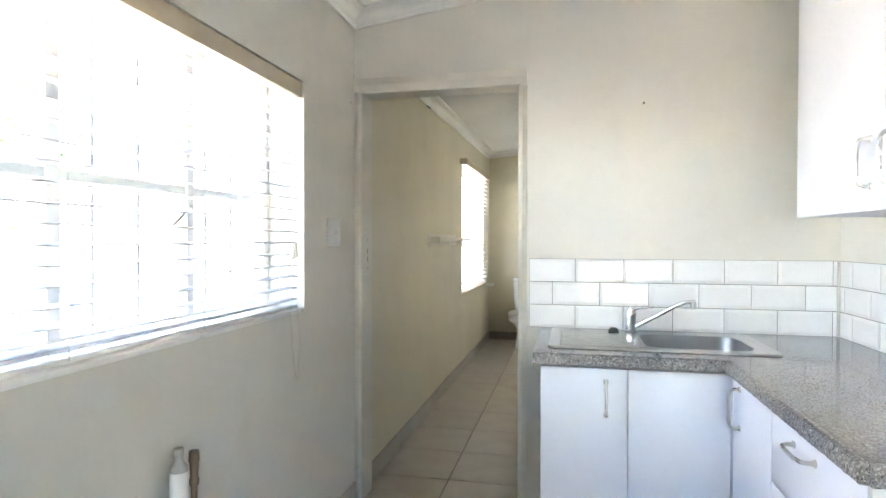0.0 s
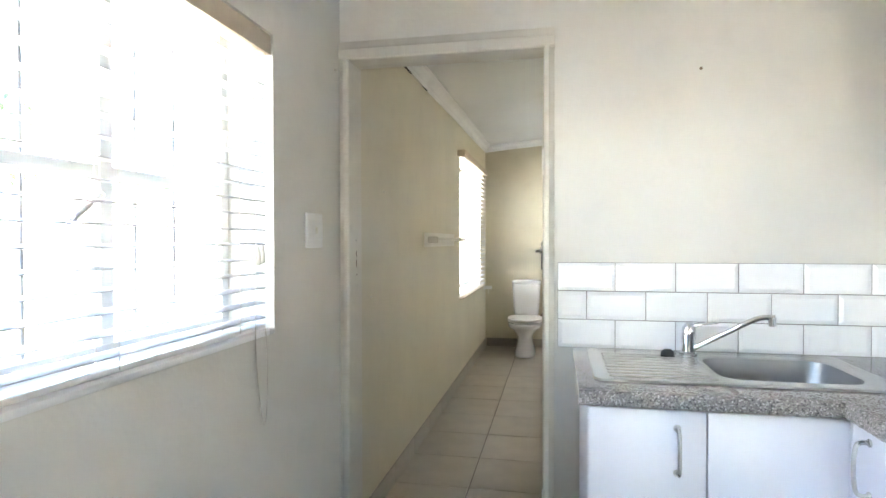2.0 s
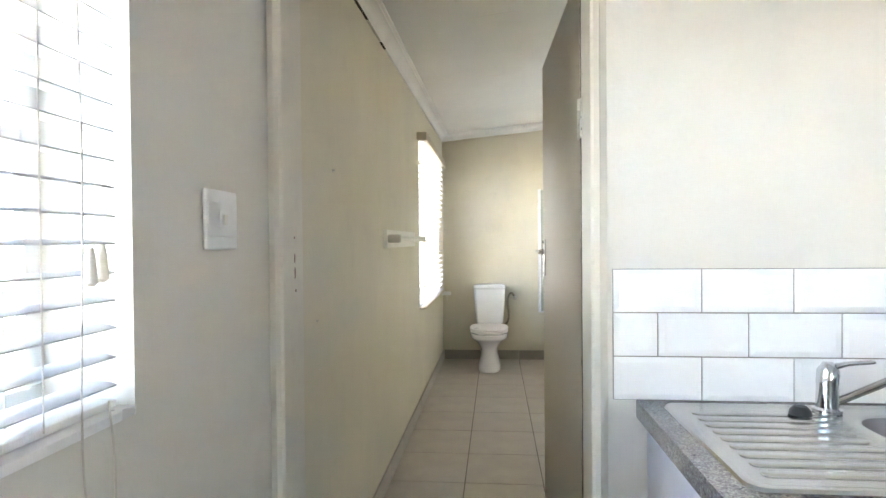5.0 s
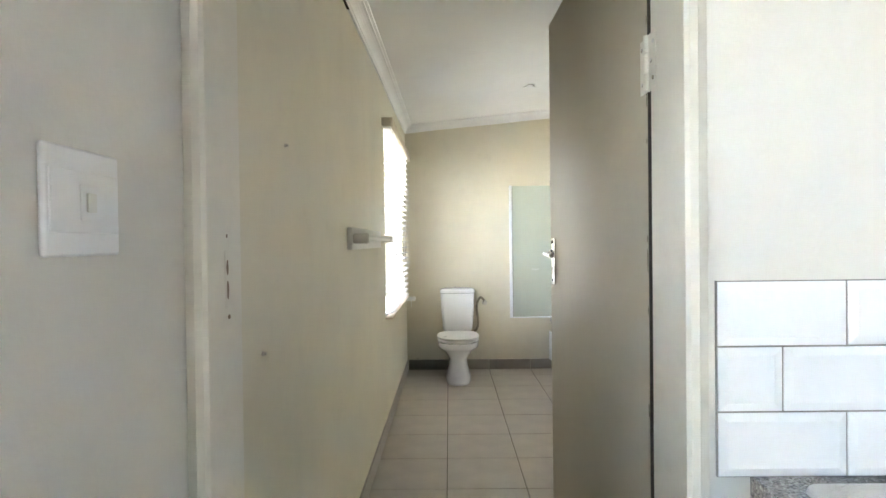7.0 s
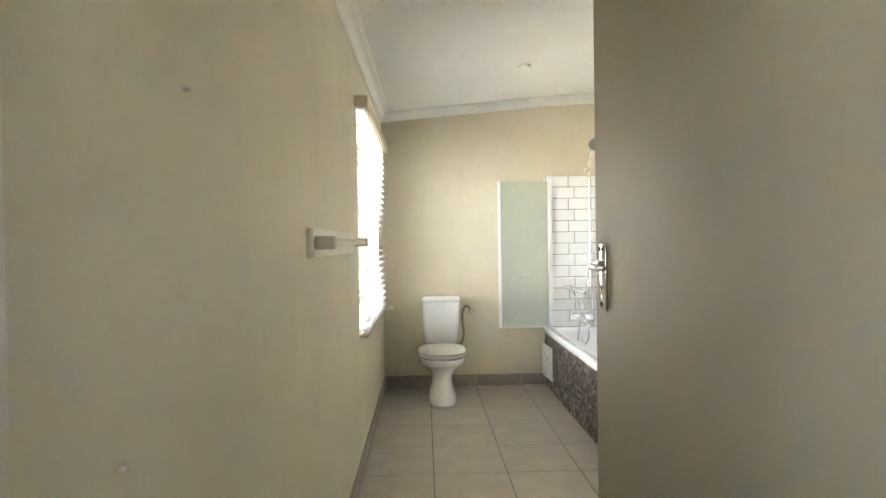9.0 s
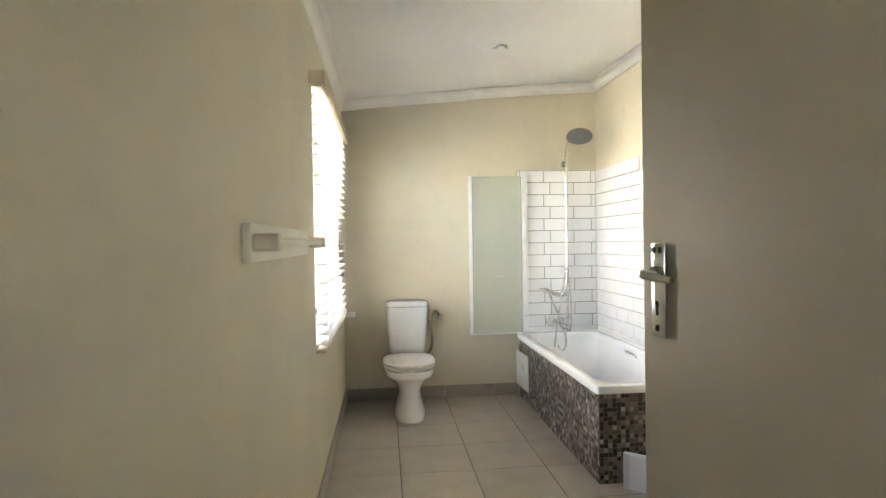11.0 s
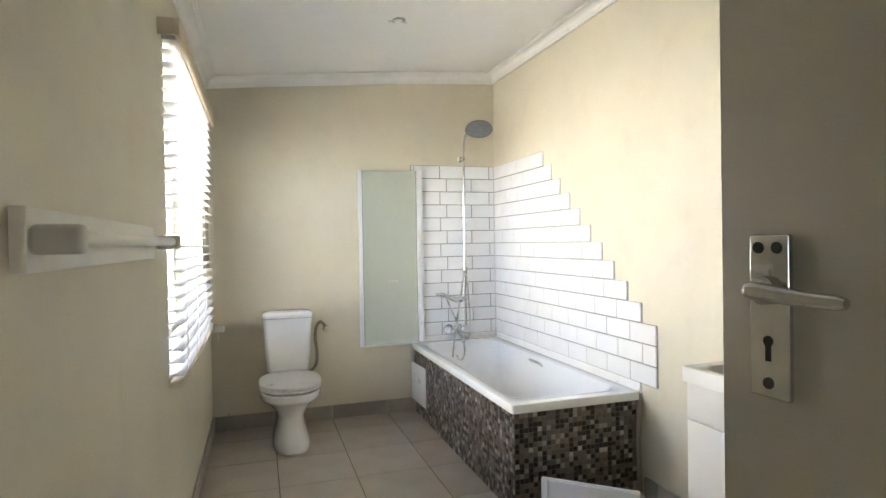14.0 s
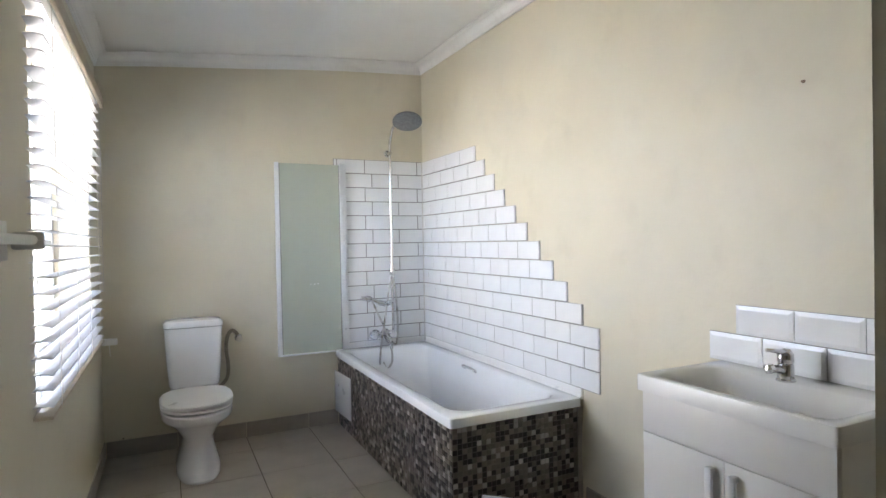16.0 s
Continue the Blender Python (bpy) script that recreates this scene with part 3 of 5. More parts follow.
def pull_handle(bm, a, b, out, r=0.005):
    """A bow handle between two points on a face; out is the way off the face."""
    a, b, o = Vector(a), Vector(b), Vector(out)
    d = (b - a).normalized()
    pts = [a, a + o * 0.018, a + o * 0.03 + d * 0.012, a.lerp(b, 0.5) + o * 0.034, b + o * 0.03 - d * 0.012, b + o * 0.018, b]
    sp = smooth_path(pts, 5)
    rs = []
    for i in range(len(sp)):
        f = abs(i / (len(sp) - 1) - 0.5) * 2
        rs.append(r * (1.0 + 0.9 * max(0, f - 0.8) * 5 * 0.5 if f > 0.8 else 1.0))
    tube(bm, sp, rs, 10)
    for p in (a, b):
        disc(bm, p, o, r * 1.9, 0.004, 14, 0.001)
    return bm


def sink_cabinet():
    c = thing("base_cabinet", (1.2, -0.3, FLOOR), "white melamine base cabinet with two doors under the sink", "cabinet", "kitchen base cabinets")
    b = bmesh.new()
    box(b, 0.912, 0.930, -0.560, -0.004, FLOOR, CT - 0.046, 0.001)
    box(b, 1.515, 1.53, -0.560, -0.004, FLOOR, CT - 0.175, 0.001)
    box(b, 0.930, 1.515, -0.56, -0.004, 0.13, 0.146, 0.001)
    box(b, 0.930, 1.515, -0.02, -0.005, 0.146, CT - 0.046, 0.001)
    part("body", b, M_CAB, c)
    part("corner_filler", bbox(1.5295, 1.5505, -0.5825, -0.561, 0.135, CT - 0.050, bevel=0.001), M_CAB, c)
    part("plinth", bbox(0.931, 1.514, -0.52, -0.505, FLOOR, 0.129), M_CAB, c, smooth=False)
    for x0, x1, hxx in ((0.914, 1.203, 1.133), (1.2065, 1.528, None)):
        d = part("door", bbox(x0, x1, -0.580, -0.562, 0.135, CT - 0.050, bevel=0.0025), M_CAB, c)
        if hxx:
            part("handle", pull_handle(bmesh.new(), (hxx, -0.580, 0.805), (hxx, -0.580, 0.69), (0, -1, 0)), M_SATIN, d, "satin nickel bow handle")
    return c


def return_cabinet():
    c = thing("base_cabinet", (1.8, -1.0, FLOOR), "white melamine base cabinet with door and drawers", "cabinet", "kitchen base cabinets")
    b = bmesh.new()
    box(b, 1.552, RX - 0.004, CEY + 0.03, CEY + 0.046, FLOOR, CT - 0.046, 0.001)
    box(b, 1.552, RX - 0.004, -0.585, -0.567, FLOOR, CT - 0.046, 0.001)
    box(b, 1.552, RX - 0.004, CEY + 0.046, -0.585, 0.13, 0.146, 0.001)
    part("body", b, M_CAB, c)
    part("end_panel", bbox(1.532, RX - 0.004, CEY + 0.012, CEY + 0.0295, FLOOR, CT - 0.046, bevel=0.001), M_CABIN, c)
    part("plinth", bbox(1.59, 1.605, CEY + 0.047, -0.586, FLOOR, 0.129), M_CAB, c, smooth=False)
    x0, x1 = 1.532, 1.550
    d = part("door", bbox(x0, x1, -0.945, -0.584, 0.135, CT - 0.050, bevel=0.0025), M_CAB, c)
    part("handle", pull_handle(bmesh.new(), (x0, -0.662, 0.822), (x0, -0.662, 0.70), (-1, 0, 0)), M_SATIN, d, "satin nickel bow handle")
    z = CT - 0.050
    for h in (0.20, 0.24, 0.27):
        dr = part("drawer_front", bbox(x0, x1, CEY + 0.03, -0.9485, z - h + 0.003, z, bevel=0.0025), M_CAB, c)
        zz = z - (0.047 if h == 0.20 else h / 2)
        part("handle", pull_handle(bmesh.new(), (x0, -1.105, zz), (x0, -1.225, zz), (-1, 0, 0)), M_SATIN, dr, "satin nickel bow handle")
        z -= h
    return c


sink_cabinet()
return_cabinet()


def countertop():
    """L-shaped granite slab with the sink cut out."""
    c = thing("granite_countertop", (1.5, -0.5, CT), "polished grey speckled granite countertop, L-shaped", "countertop")
    bm = bmesh.new()
    z0, z1, ye = CT - 0.041, CT, CF + 0.0205
    hx0, hx1, hy0, hy1 = 1.275, 1.665, -0.450, -0.085
    def cell(xa, xb, ya, yb):
        box(bm, xa, xb, ya, yb, z0, z1)
    for xa, xb, ya, yb in ((CLX, hx0, ye, hy0), (CLX, hx0, hy0, hy1), (CLX, hx0, hy1, -0.002), (hx0, hx1, ye, hy0), (hx0, hx1, hy1, -0.002),
                           (hx1, RX - 0.002, ye, hy0), (hx1, RX - 0.002, hy0, hy1), (hx1, RX - 0.002, hy1, -0.002)):
        cell(xa, xb, ya, yb)
    bmesh.ops.remove_doubles(bm, verts=bm.verts, dist=0.0005)
    inner = [f for f in bm.faces if any(g is not f and (g.calc_center_median() - f.calc_center_median()).length < 1e-4 for g in bm.faces)]
    bmesh.ops.delete(bm, geom=inner, context='FACES')
    part("sink_run", bm, M_GRANITE, c, "granite run with the sink cut out", smooth=False)
    rnd = random.Random(12)

    def chiselled(a, b, out):
        """Broken-faced edge of the slab from a to b in plan, proud towards out."""
        a, b, out = Vector((*a, 0)), Vector((*b, 0)), Vector((*out, 0))
        n = int((b - a).length / 0.007)
        rings = []
        for i in range(n + 1):
            p = a.lerp(b, i / n)
            ring = []
            for q, z in ((0.0, z0), (0.015, z0 + 0.001), (0.0195, z0 + 0.007), (0.0205, z0 + 0.014), (0.0205, z0 + 0.022), (0.0195, z0 + 0.030), (0.0165, z0 + 0.037), (0.011, z1 - 0.0005), (0.0, z1 - 0.0002)):
                j = 0.0022 if 0.012 < q else 0.0
                ring.append(p + out * (q + rnd.uniform(-j, j * 0.4)) + Vector((0, 0, z + rnd.uniform(-j, j) * 0.35)))
            rings.append(ring)
        bm = bmesh.new()
        loft(bm, rings)
        return bm
    part("front_edge", chiselled((CLX, ye), (CIX + 0.02, ye), (0, -1)), M_CHISEL, c, "rough chiselled granite edge", smooth=False)
    part("side_edge", chiselled((CIX + 0.0205, ye - 0.001), (CIX + 0.0205, CEY), (-1, 0)), M_CHISEL, c, "rough chiselled granite edge", smooth=False)
    part("end_edge", chiselled((CIX + 0.022, CEY), (RX - 0.002, CEY), (0, -1)), M_CHISEL, c, "rough chiselled granite edge", smooth=False)
    part("side_run", bbox(CIX + 0.0205, RX - 0.002, CEY, ye - 0.0005, z0, z1), M_GRANITE, c, smooth=False)
    return c


countertop()


def sink():
    s = thing("kitchen_sink", (1.32, -0.25, CT), "stainless steel inset sink with ridged drainboard", "sink")
    x0, x1, y0, y1 = 0.932, 1.715, -0.503, -0.045
    cx, cy = 1.47, -0.275
    n = 8
    bm = bmesh.new()
    rings = [rrect((x0 + x1) / 2, (y0 + y1) / 2, (x1 - x0) / 2 + e, (y1 - y0) / 2 + e, CT + z, 0.03, n)
             for e, z in ((0.0, 0.0005), (-0.003, 0.006), (-0.012, 0.007), (-0.02, 0.004), (-0.023, 0.0038))]
    rows = [[bm.verts.new(p) for p in r] for r in rings]
    bowl = [rrect(cx, cy, 0.185 + e, 0.155 + e, CT + z, r, n)
            for e, z, r in ((0.014, 0.0038, 0.08), (0.008, 0.0036, 0.075), (0.0, 0.001, 0.07), (-0.006, -0.02, 0.07), (-0.012, -0.12, 0.07), (-0.03, -0.148, 0.06), (-0.08, -0.152, 0.04))]
    rows += [[bm.verts.new(p) for p in r] for r in bowl[:3]]
    for a, b in zip(rows, rows[1:]):
        for i in range(len(a)):
            j = (i + 1) % len(a)
            bm.faces.new((a[i], a[j], b[j], b[i]))
    part("deck", bm, M_STEEL, s)
    bm = bmesh.new()
    loft(bm, bowl[2:], cap0=False)
    part("bowl", bm, M_BOWL, s, "satin steel bowl, coloured darker for the shade inside it")
    for i in range(9):
        y = -0.440 + i * 0.0405
        xa, xb = 0.975, 1.268 - 0.034 * math.sin(i * 0.39)
        r = bmesh.new()
        loft(r, [rrect((xa + xb) / 2, y, (xb - xa) / 2 - e, 0.0135 - e, CT + z, 0.0135, 4) for e, z in ((0.0, 0.0036), (0.0008, 0.0052), (0.004, 0.0066), (0.009, 0.0070))])
        part("drain_ridge", r, M_STEEL, s)
    w = bmesh.new()
    disc(w, (cx, cy, CT - 0.152), (0, 0, 1), 0.035, 0.003, 24, 0.001)
    part("waste", w, M_CHROME, s)
    return s


sink()


def sink_mixer():
    t = thing("kitchen_mixer_tap", (1.262, -0.095, CT + 0.006), "chrome single-lever sink mixer with swan spout", "tap")
    x, y, z = 1.262, -0.095, CT + 0.006
    b = bmesh.new()
    tube(b, [(x, y, z), (x, y, z + 0.006), (x, y, z + 0.01), (x, y, z + 0.058), (x, y, z + 0.061), (x + 0.002, y, z + 0.084), (x + 0.008, y, z + 0.096), (x + 0.014, y, z + 0.101)],
         [0.028, 0.028, 0.022, 0.021, 0.0215, 0.022, 0.018, 0.006], 20)
    part("body", b, M_CHROME, t)
    lev = bmesh.new()
    tube(lev, [(x + 0.004, y, z + 0.093), (x + 0.04, y - 0.005, z + 0.103), (x + 0.085, y - 0.008, z + 0.107), (x + 0.092, y - 0.008, z + 0.107)], [0.008, 0.005, 0.0045, 0.002], 10)
    part("lever", lev, M_CHROME, t)
    sp = bmesh.new()
    pts = smooth_path([(x + 0.012, y - 0.005, z + 0.02), (x + 0.09, y - 0.035, z + 0.07), (x + 0.17, y - 0.065, z + 0.122), (x + 0.205, y - 0.078, z + 0.137), (x + 0.235, y - 0.088, z + 0.139)], 6)
    tube(sp, pts, 0.0085, 12)
    tube(sp, [(x + 0.226, y - 0.086, z + 0.139), (x + 0.227, y - 0.086, z + 0.112)], 0.0115, 14)
    part("spout", sp, M_CHROME, t)
    return t


sink_mixer()
plug = bmesh.new()
tube(plug, [(1.19, -0.13, CT + 0.008), (1.19, -0.13, CT + 0.018), (1.19, -0.13, CT + 0.026)], [0.022, 0.020, 0.012], 18)
tagged(new("sink_plug", finish(plug, "sink_plug", M_BLACK, True)), "black rubber sink plug lying on the drainboard", "plug")


def wall_cabinet():
    c = thing("wall_cabinet", (1.9, -0.96, 1.365), "white melamine wall cabinet with bow handles", "cabinet")
    z0, z1, x0 = 1.365, 2.12, 1.768
    b = bmesh.new()
    box(b, x0, RX - 0.003, -1.46, -1.444, z0, z1, 0.001)
    box(b, x0, RX - 0.003, -0.496, -0.480, z0, z1, 0.001)
    box(b, x0, RX - 0.003, -1.444, -0.496, z0, z0 + 0.016, 0.001)
    box(b, x0, RX - 0.003, -1.444, -0.496, z1 - 0.016, z1, 0.001)
    box(b, RX - 0.010, RX - 0.003, -1.444, -0.496, z0 + 0.016, z1 - 0.016)
    part("body", b, M_CAB, c)
    for y0, y1, h in ((-1.013, -0.481, -0.962), (-1.459, -1.016, -1.072)):
        d = part("door", bbox(x0 - 0.019, x0 - 0.001, y0, y1, z0 - 0.002, z1, bevel=0.0025), M_CAB, c)
        part("handle", pull_handle(bmesh.new(), (x0 - 0.019, h, 1.425), (x0 - 0.019, h, 1.545), (-1, 0, 0)), M_SATIN, d, "satin nickel bow handle")
    return c


wall_cabinet()


def light_switch():
    """A square plate with a wide raised band and a small rocker in its middle."""
    y0, y1, z0, z1 = -0.328, -0.195, 1.262, 1.382
    s = thing("light_switch", (0, (y0 + y1) / 2, z0), "white plastic single light switch plate", "light switch")
    part("plate", bbox(0.0005, 0.009, y0, y1, z0, z1, bevel=0.004, seg=3), M_PLASTIC, s)
    part("insert", bbox(0.0085, 0.0115, y0 + 0.006, y1 - 0.006, z0 + 0.026, z1 - 0.026, bevel=0.0012), M_PLASTIC, s)
    ym, zm = (y0 + y1) / 2 + 0.004, (z0 + z1) / 2
    part("rocker_frame", bbox(0.011, 0.0125, ym - 0.017, ym + 0.017, zm - 0.02, zm + 0.02, bevel=0.0006), M_PLASTIC, s)
    part("rocker", bbox(0.012, 0.0155, ym - 0.008, ym + 0.008, zm - 0.011, zm + 0.011, bevel=0.0015), M_RAIL, s)
    return s


light_switch()


def pipe_stub(x, y, ztop, kind):
    if kind == "white":
        s = thing("capped_water_pipe", (x, y, FLOOR), "white plastic pipe with a grey capped fitting", "pipe", "washing machine pipes")
        b = bmesh.new()
        tube(b, [(x, y, FLOOR), (x, y, ztop - 0.062), (x, y, ztop - 0.058)], [0.022, 0.022, 0.019], 18)
        part("pipe", b, M_PLASTIC, s)
        f = bmesh.new()
        tube(f, [(x, y, ztop - 0.058), (x, y, ztop - 0.045), (x, y, ztop - 0.034), (x, y, ztop - 0.02), (x, y, ztop - 0.018), (x, y, ztop)], [0.022, 0.021, 0.011, 0.010, 0.012, 0.012], 16)
        part("cap", f, M_GREYPIPE, s)
    else:
        s = thing("capped_water_pipe", (x, y, FLOOR), "brown brass pipe end with a screwed cap", "pipe", "washing machine pipes")
        b = bmesh.new()
        tube(b, [(x, y, FLOOR), (x, y, ztop - 0.09)], 0.008, 12)
        part("pipe", b, M_BROWN, s)
        f = bmesh.new()
        tube(f, [(x, y, ztop - 0.09), (x, y, ztop - 0.075), (x, y, ztop - 0.07), (x, y, ztop - 0.035), (x, y, ztop - 0.03), (x, y, ztop - 0.026), (x, y, ztop)], [0.012, 0.013, 0.010, 0.012, 0.012, 0.0145, 0.013], 10)
        part("cap", f, M_BROWN, s)
    return s


pipe_stub(0.05, -1.345, 0.762, "white")
pipe_stub(0.05, -1.285, 0.735, "brown")


def wall_plug(name, at, out, label, mat=M_BROWN):
    bm = bmesh.new()
    disc(bm, at, out, 0.0052, 0.003, 12)
    disc(bm, Vector(at) + Vector(out) * 0.003, out, 0.0035, 0.006, 8)
    return tagged(new(name, finish(bm, name, mat, True)), label, "screw")


wall_plug("wall_screw", (1.319, -0.0005, 1.880), (0, -1, 0), "small dark screw standing out of the kitchen wall")
wall_plug("wall_screw", (RX - 0.0005, 1.875, 1.728), (-1, 0, 0), "small dark screw standing out of the bathroom wall")
wall_plug("wall_screw", (0.0005, 0.565, 1.525), (1, 0, 0), "small filled screw hole in the beige wall", M_BRACKET)
wall_plug("wall_screw", (0.0005, 0.364, 1.03), (1, 0, 0), "small filled screw hole in the beige wall", M_BRACKET)
wall_plug("wall_screw", (0.0005, -0.057, 1.936), (1, 0, 0), "small screw in the kitchen wall beside the door frame", M_BRACKET)
wall_plug("wall_screw", (0.10, FY - 0.0005, 0.136), (0, -1, 0), "rusty screw just above the skirting tiles")


def cornice_crack():
    """Broken plaster along the lower edge of the cornice near the doorway: a dark ragged gap with crumbling lips."""
    rnd = random.Random(21)
    c = thing("cornice_crack", (0.0, 1.0, bath_ceil(0, 1.0) - 0.074), "ragged dark crack under the white bathroom cornice", "crack", kind="structure")
    y = 0.62
    while y < 1.42:
        step = rnd.uniform(0.05, 0.14)
        wide = 0.0042 * max(0.2, 1.0 - abs(y - 0.80) * 1.6) * rnd.uniform(0.4, 1.2)
        n, rings = 9, []
        for k in range(n + 1):
            yy = y + step * k / n
            z = bath_ceil(0, yy) + 0.004 * math.sin(yy * 3) - 0.0735
            h = wide * math.sin(math.pi * (0.08 + 0.84 * k / n)) * rnd.uniform(0.3, 1.2) + 0.0003
            rings.append([(0.0004, yy, z - h), (0.0112, yy, z - h), (0.0118, yy, z), (0.0004, yy, z)])
        part("gap", loft(bmesh.new(), rings), M_GAPDARK if rnd.random() < 0.7 else M_BRACKET, c, smooth=False)
        y += step + rnd.uniform(0.0, 0.012)
    return c


cornice_crack()


# ---------------------------------------------------------------- bathroom
def towel_rail():
    t = thing("towel_rail", (0, 1.95, 1.25), "cream plastic towel rail on a wall board", "towel rail")
    y0, y1, z0, z1 = 1.448, 2.44, 1.246, 1.338
    part("backboard", bbox(0.0005, 0.022, y0, y1, z0, z1, bevel=0.002), M_RAIL, t)
    zm = (z0 + z1) / 2
    for y in (y0 + 0.002, y1 + 0.02):
        part("bracket", bbox(0.0225, 0.088, y, y + 0.03, zm - 0.021, zm + 0.021, bevel=0.008, seg=3), M_BRACKET, t)
    bar = bmesh.new()
    tube(bar, [(0.066, y0 + 0.03, zm + 0.002), (0.066, y1 + 0.02, zm + 0.002)], 0.0115, 16)
    part("bar", bar, M_RAIL, t)
    return t


towel_rail()


def toilet():
    t = thing("toilet", (0.482, 4.35, FLOOR), "white china close-coupled toilet with closed lid", "toilet")
    cx = 0.490
    pan = bmesh.new()
    loft(pan, [oval(cx, a - 0.03, b, hw, z) for z, hw, a, b in (
        (FLOOR, 0.112, 4.065, 4.57), (0.045, 0.116, 4.055, 4.57), (0.075, 0.112, 4.06, 4.57), (0.13, 0.096, 4.09, 4.57), (0.19, 0.084, 4.125, 4.57), (0.235, 0.086, 4.135, 4.57),
        (0.275, 0.112, 4.125, 4.57), (0.312, 0.146, 4.100, 4.56), (0.326, 0.166, 4.083, 4.55), (0.336, 0.178, 4.073, 4.55), (0.350, 0.184, 4.067, 4.55), (0.377, 0.185, 4.066, 4.55), (0.384, 0.179, 4.073, 4.54), (0.384, 0.168, 4.090, 4.52), (0.372, 0.160, 4.102, 4.51), (0.29, 0.115, 4.155, 4.45))])
    part("pan", pan, M_CHINA, t)
    neck = bmesh.new()
    loft(neck, [rrect(cx, 4.59, hx, 0.085, z, 0.03) for z, hx in ((0.26, 0.10), (0.33, 0.125), (0.40, 0.135), (0.425, 0.13))])
    part("rear_ledge", neck, M_CHINA, t)

    def slab(z0, z1, grow):
        bm = bmesh.new()
        loft(bm, [oval(cx, 4.048 - grow + e, 4.515, 0.186 + grow - e, z, back=3.0) for z, e in ((z0, 0.012), (z0 + 0.005, 0.0), (z1 - 0.005, 0.0), (z1 - 0.001, 0.005), (z1, 0.02))])
        return bm
    part("seat", slab(0.390, 0.4060, 0.0), M_PLASTIC, t)
    part("lid", slab(0.4120, 0.4350, 0.003), M_PLASTIC, t)
    for dx, yy in ((-0.13, 4.17), (0.13, 4.17), (-0.15, 4.37), (0.15, 4.37)):
        part("seat_buffer", bbox(cx + dx - 0.012, cx + dx + 0.012, yy - 0.02, yy + 0.02, 0.3835, 0.391, bevel=0.002), M_BLACK, t)
    for dx in (-0.07, 0.07):
        h = bmesh.new()
        tube(h, [(cx + dx - 0.02, 4.522, 0.425), (cx + dx + 0.02, 4.522, 0.425)], 0.011, 12)
        part("seat_hinge", h, M_CHROME, t)
    cis = bmesh.new()
    cc = 0.492
    loft(cis, [rrect(cc, 4.598, hx * 1.06, hy, z, 0.035) for z, hx, hy in ((0.43, 0.124, 0.075), (0.445, 0.132, 0.082), (0.60, 0.144, 0.086), (0.785, 0.152, 0.088))])
    part("cistern", cis, M_CHINA, t)
    lid = bmesh.new()
    loft(lid, [rrect(cc, 4.596, hx * 1.05, hy, z, 0.035) for z, hx, hy in ((0.789, 0.154, 0.090), (0.792, 0.157, 0.092), (0.815, 0.157, 0.092), (0.828, 0.145, 0.085), (0.834, 0.11, 0.055), (0.836, 0.06, 0.03))])
    part("cistern_lid", lid, M_CHINA, t)
    btn = bmesh.new()
    tube(btn, [(cc, 4.59, 0.834), (cc, 4.59, 0.841), (cc, 4.59, 0.843)], [0.024, 0.024, 0.02], 20)
    part("flush_button", btn, M_CHROME, t)
    return t


toilet()


def stop_valve():
    v = thing("toilet_water_supply", (0.785, FY, 0.68), "braided grey hose from a wall stop valve to the cistern", "valve")
    b = bmesh.new()
    disc(b, (0.785, FY - 0.0005, 0.68), (0, -1, 0), 0.024, 0.006, 20, 0.002)
    tube(b, [(0.785, FY - 0.005, 0.68), (0.785, FY - 0.055, 0.68)], 0.011, 12)
    tube(b, [(0.785, FY - 0.045, 0.665), (0.785, FY - 0.045, 0.705)], 0.013, 10)
    part("valve_body", b, M_CHROME, v)
    k = bmesh.new()
    disc(k, (0.785, FY - 0.055, 0.68), (0, -1, 0), 0.019, 0.022, 8, 0.004)
    part("valve_knob", k, M_BRACKET, v)
    h = bmesh.new()
    tube(h, smooth_path([(0.777, FY - 0.045, 0.705), (0.745, FY - 0.05, 0.735), (0.715, FY - 0.055, 0.70), (0.705, FY - 0.06, 0.62), (0.715, FY - 0.06, 0.52), (0.705, FY - 0.065, 0.44), (0.655, FY - 0.075, 0.395), (0.60, FY - 0.085, 0.40), (0.585, FY - 0.09, 0.432)], 8), 0.011, 10)
    part("hose", h, M_HOSE, v)
    v.location.x -= 0.025
    return v


stop_valve()


def roll_holder():
    r = thing("toilet_roll_holder", (0, 4.515, 0.74), "white plastic toilet roll holder on the wall", "roll holder")
    b = bmesh.new()
    box(b, 0.0005, 0.012, 4.505, 4.595, 0.715, 0.765, 0.003)
    part("backplate", b, M_PLASTIC, r)
    a = bmesh.new()
    box(a, 0.0125, 0.095, 4.51, 4.535, 0.722, 0.760, 0.006, 3)
    part("arm", a, M_PLASTIC, r)
    c = bmesh.new()
    tube(c, [(0.055, 4.522, 0.722), (0.058, 4.521, 0.66)], 0.0025, 8)
    part("hanging_clip", c, M_PLASTIC, r)
    return r


roll_holder()

BX0, BX1, BY0, BY1, BZ = 1.388, RX - 0.012, 2.905, FY - 0.012, 0.538      # bath rim


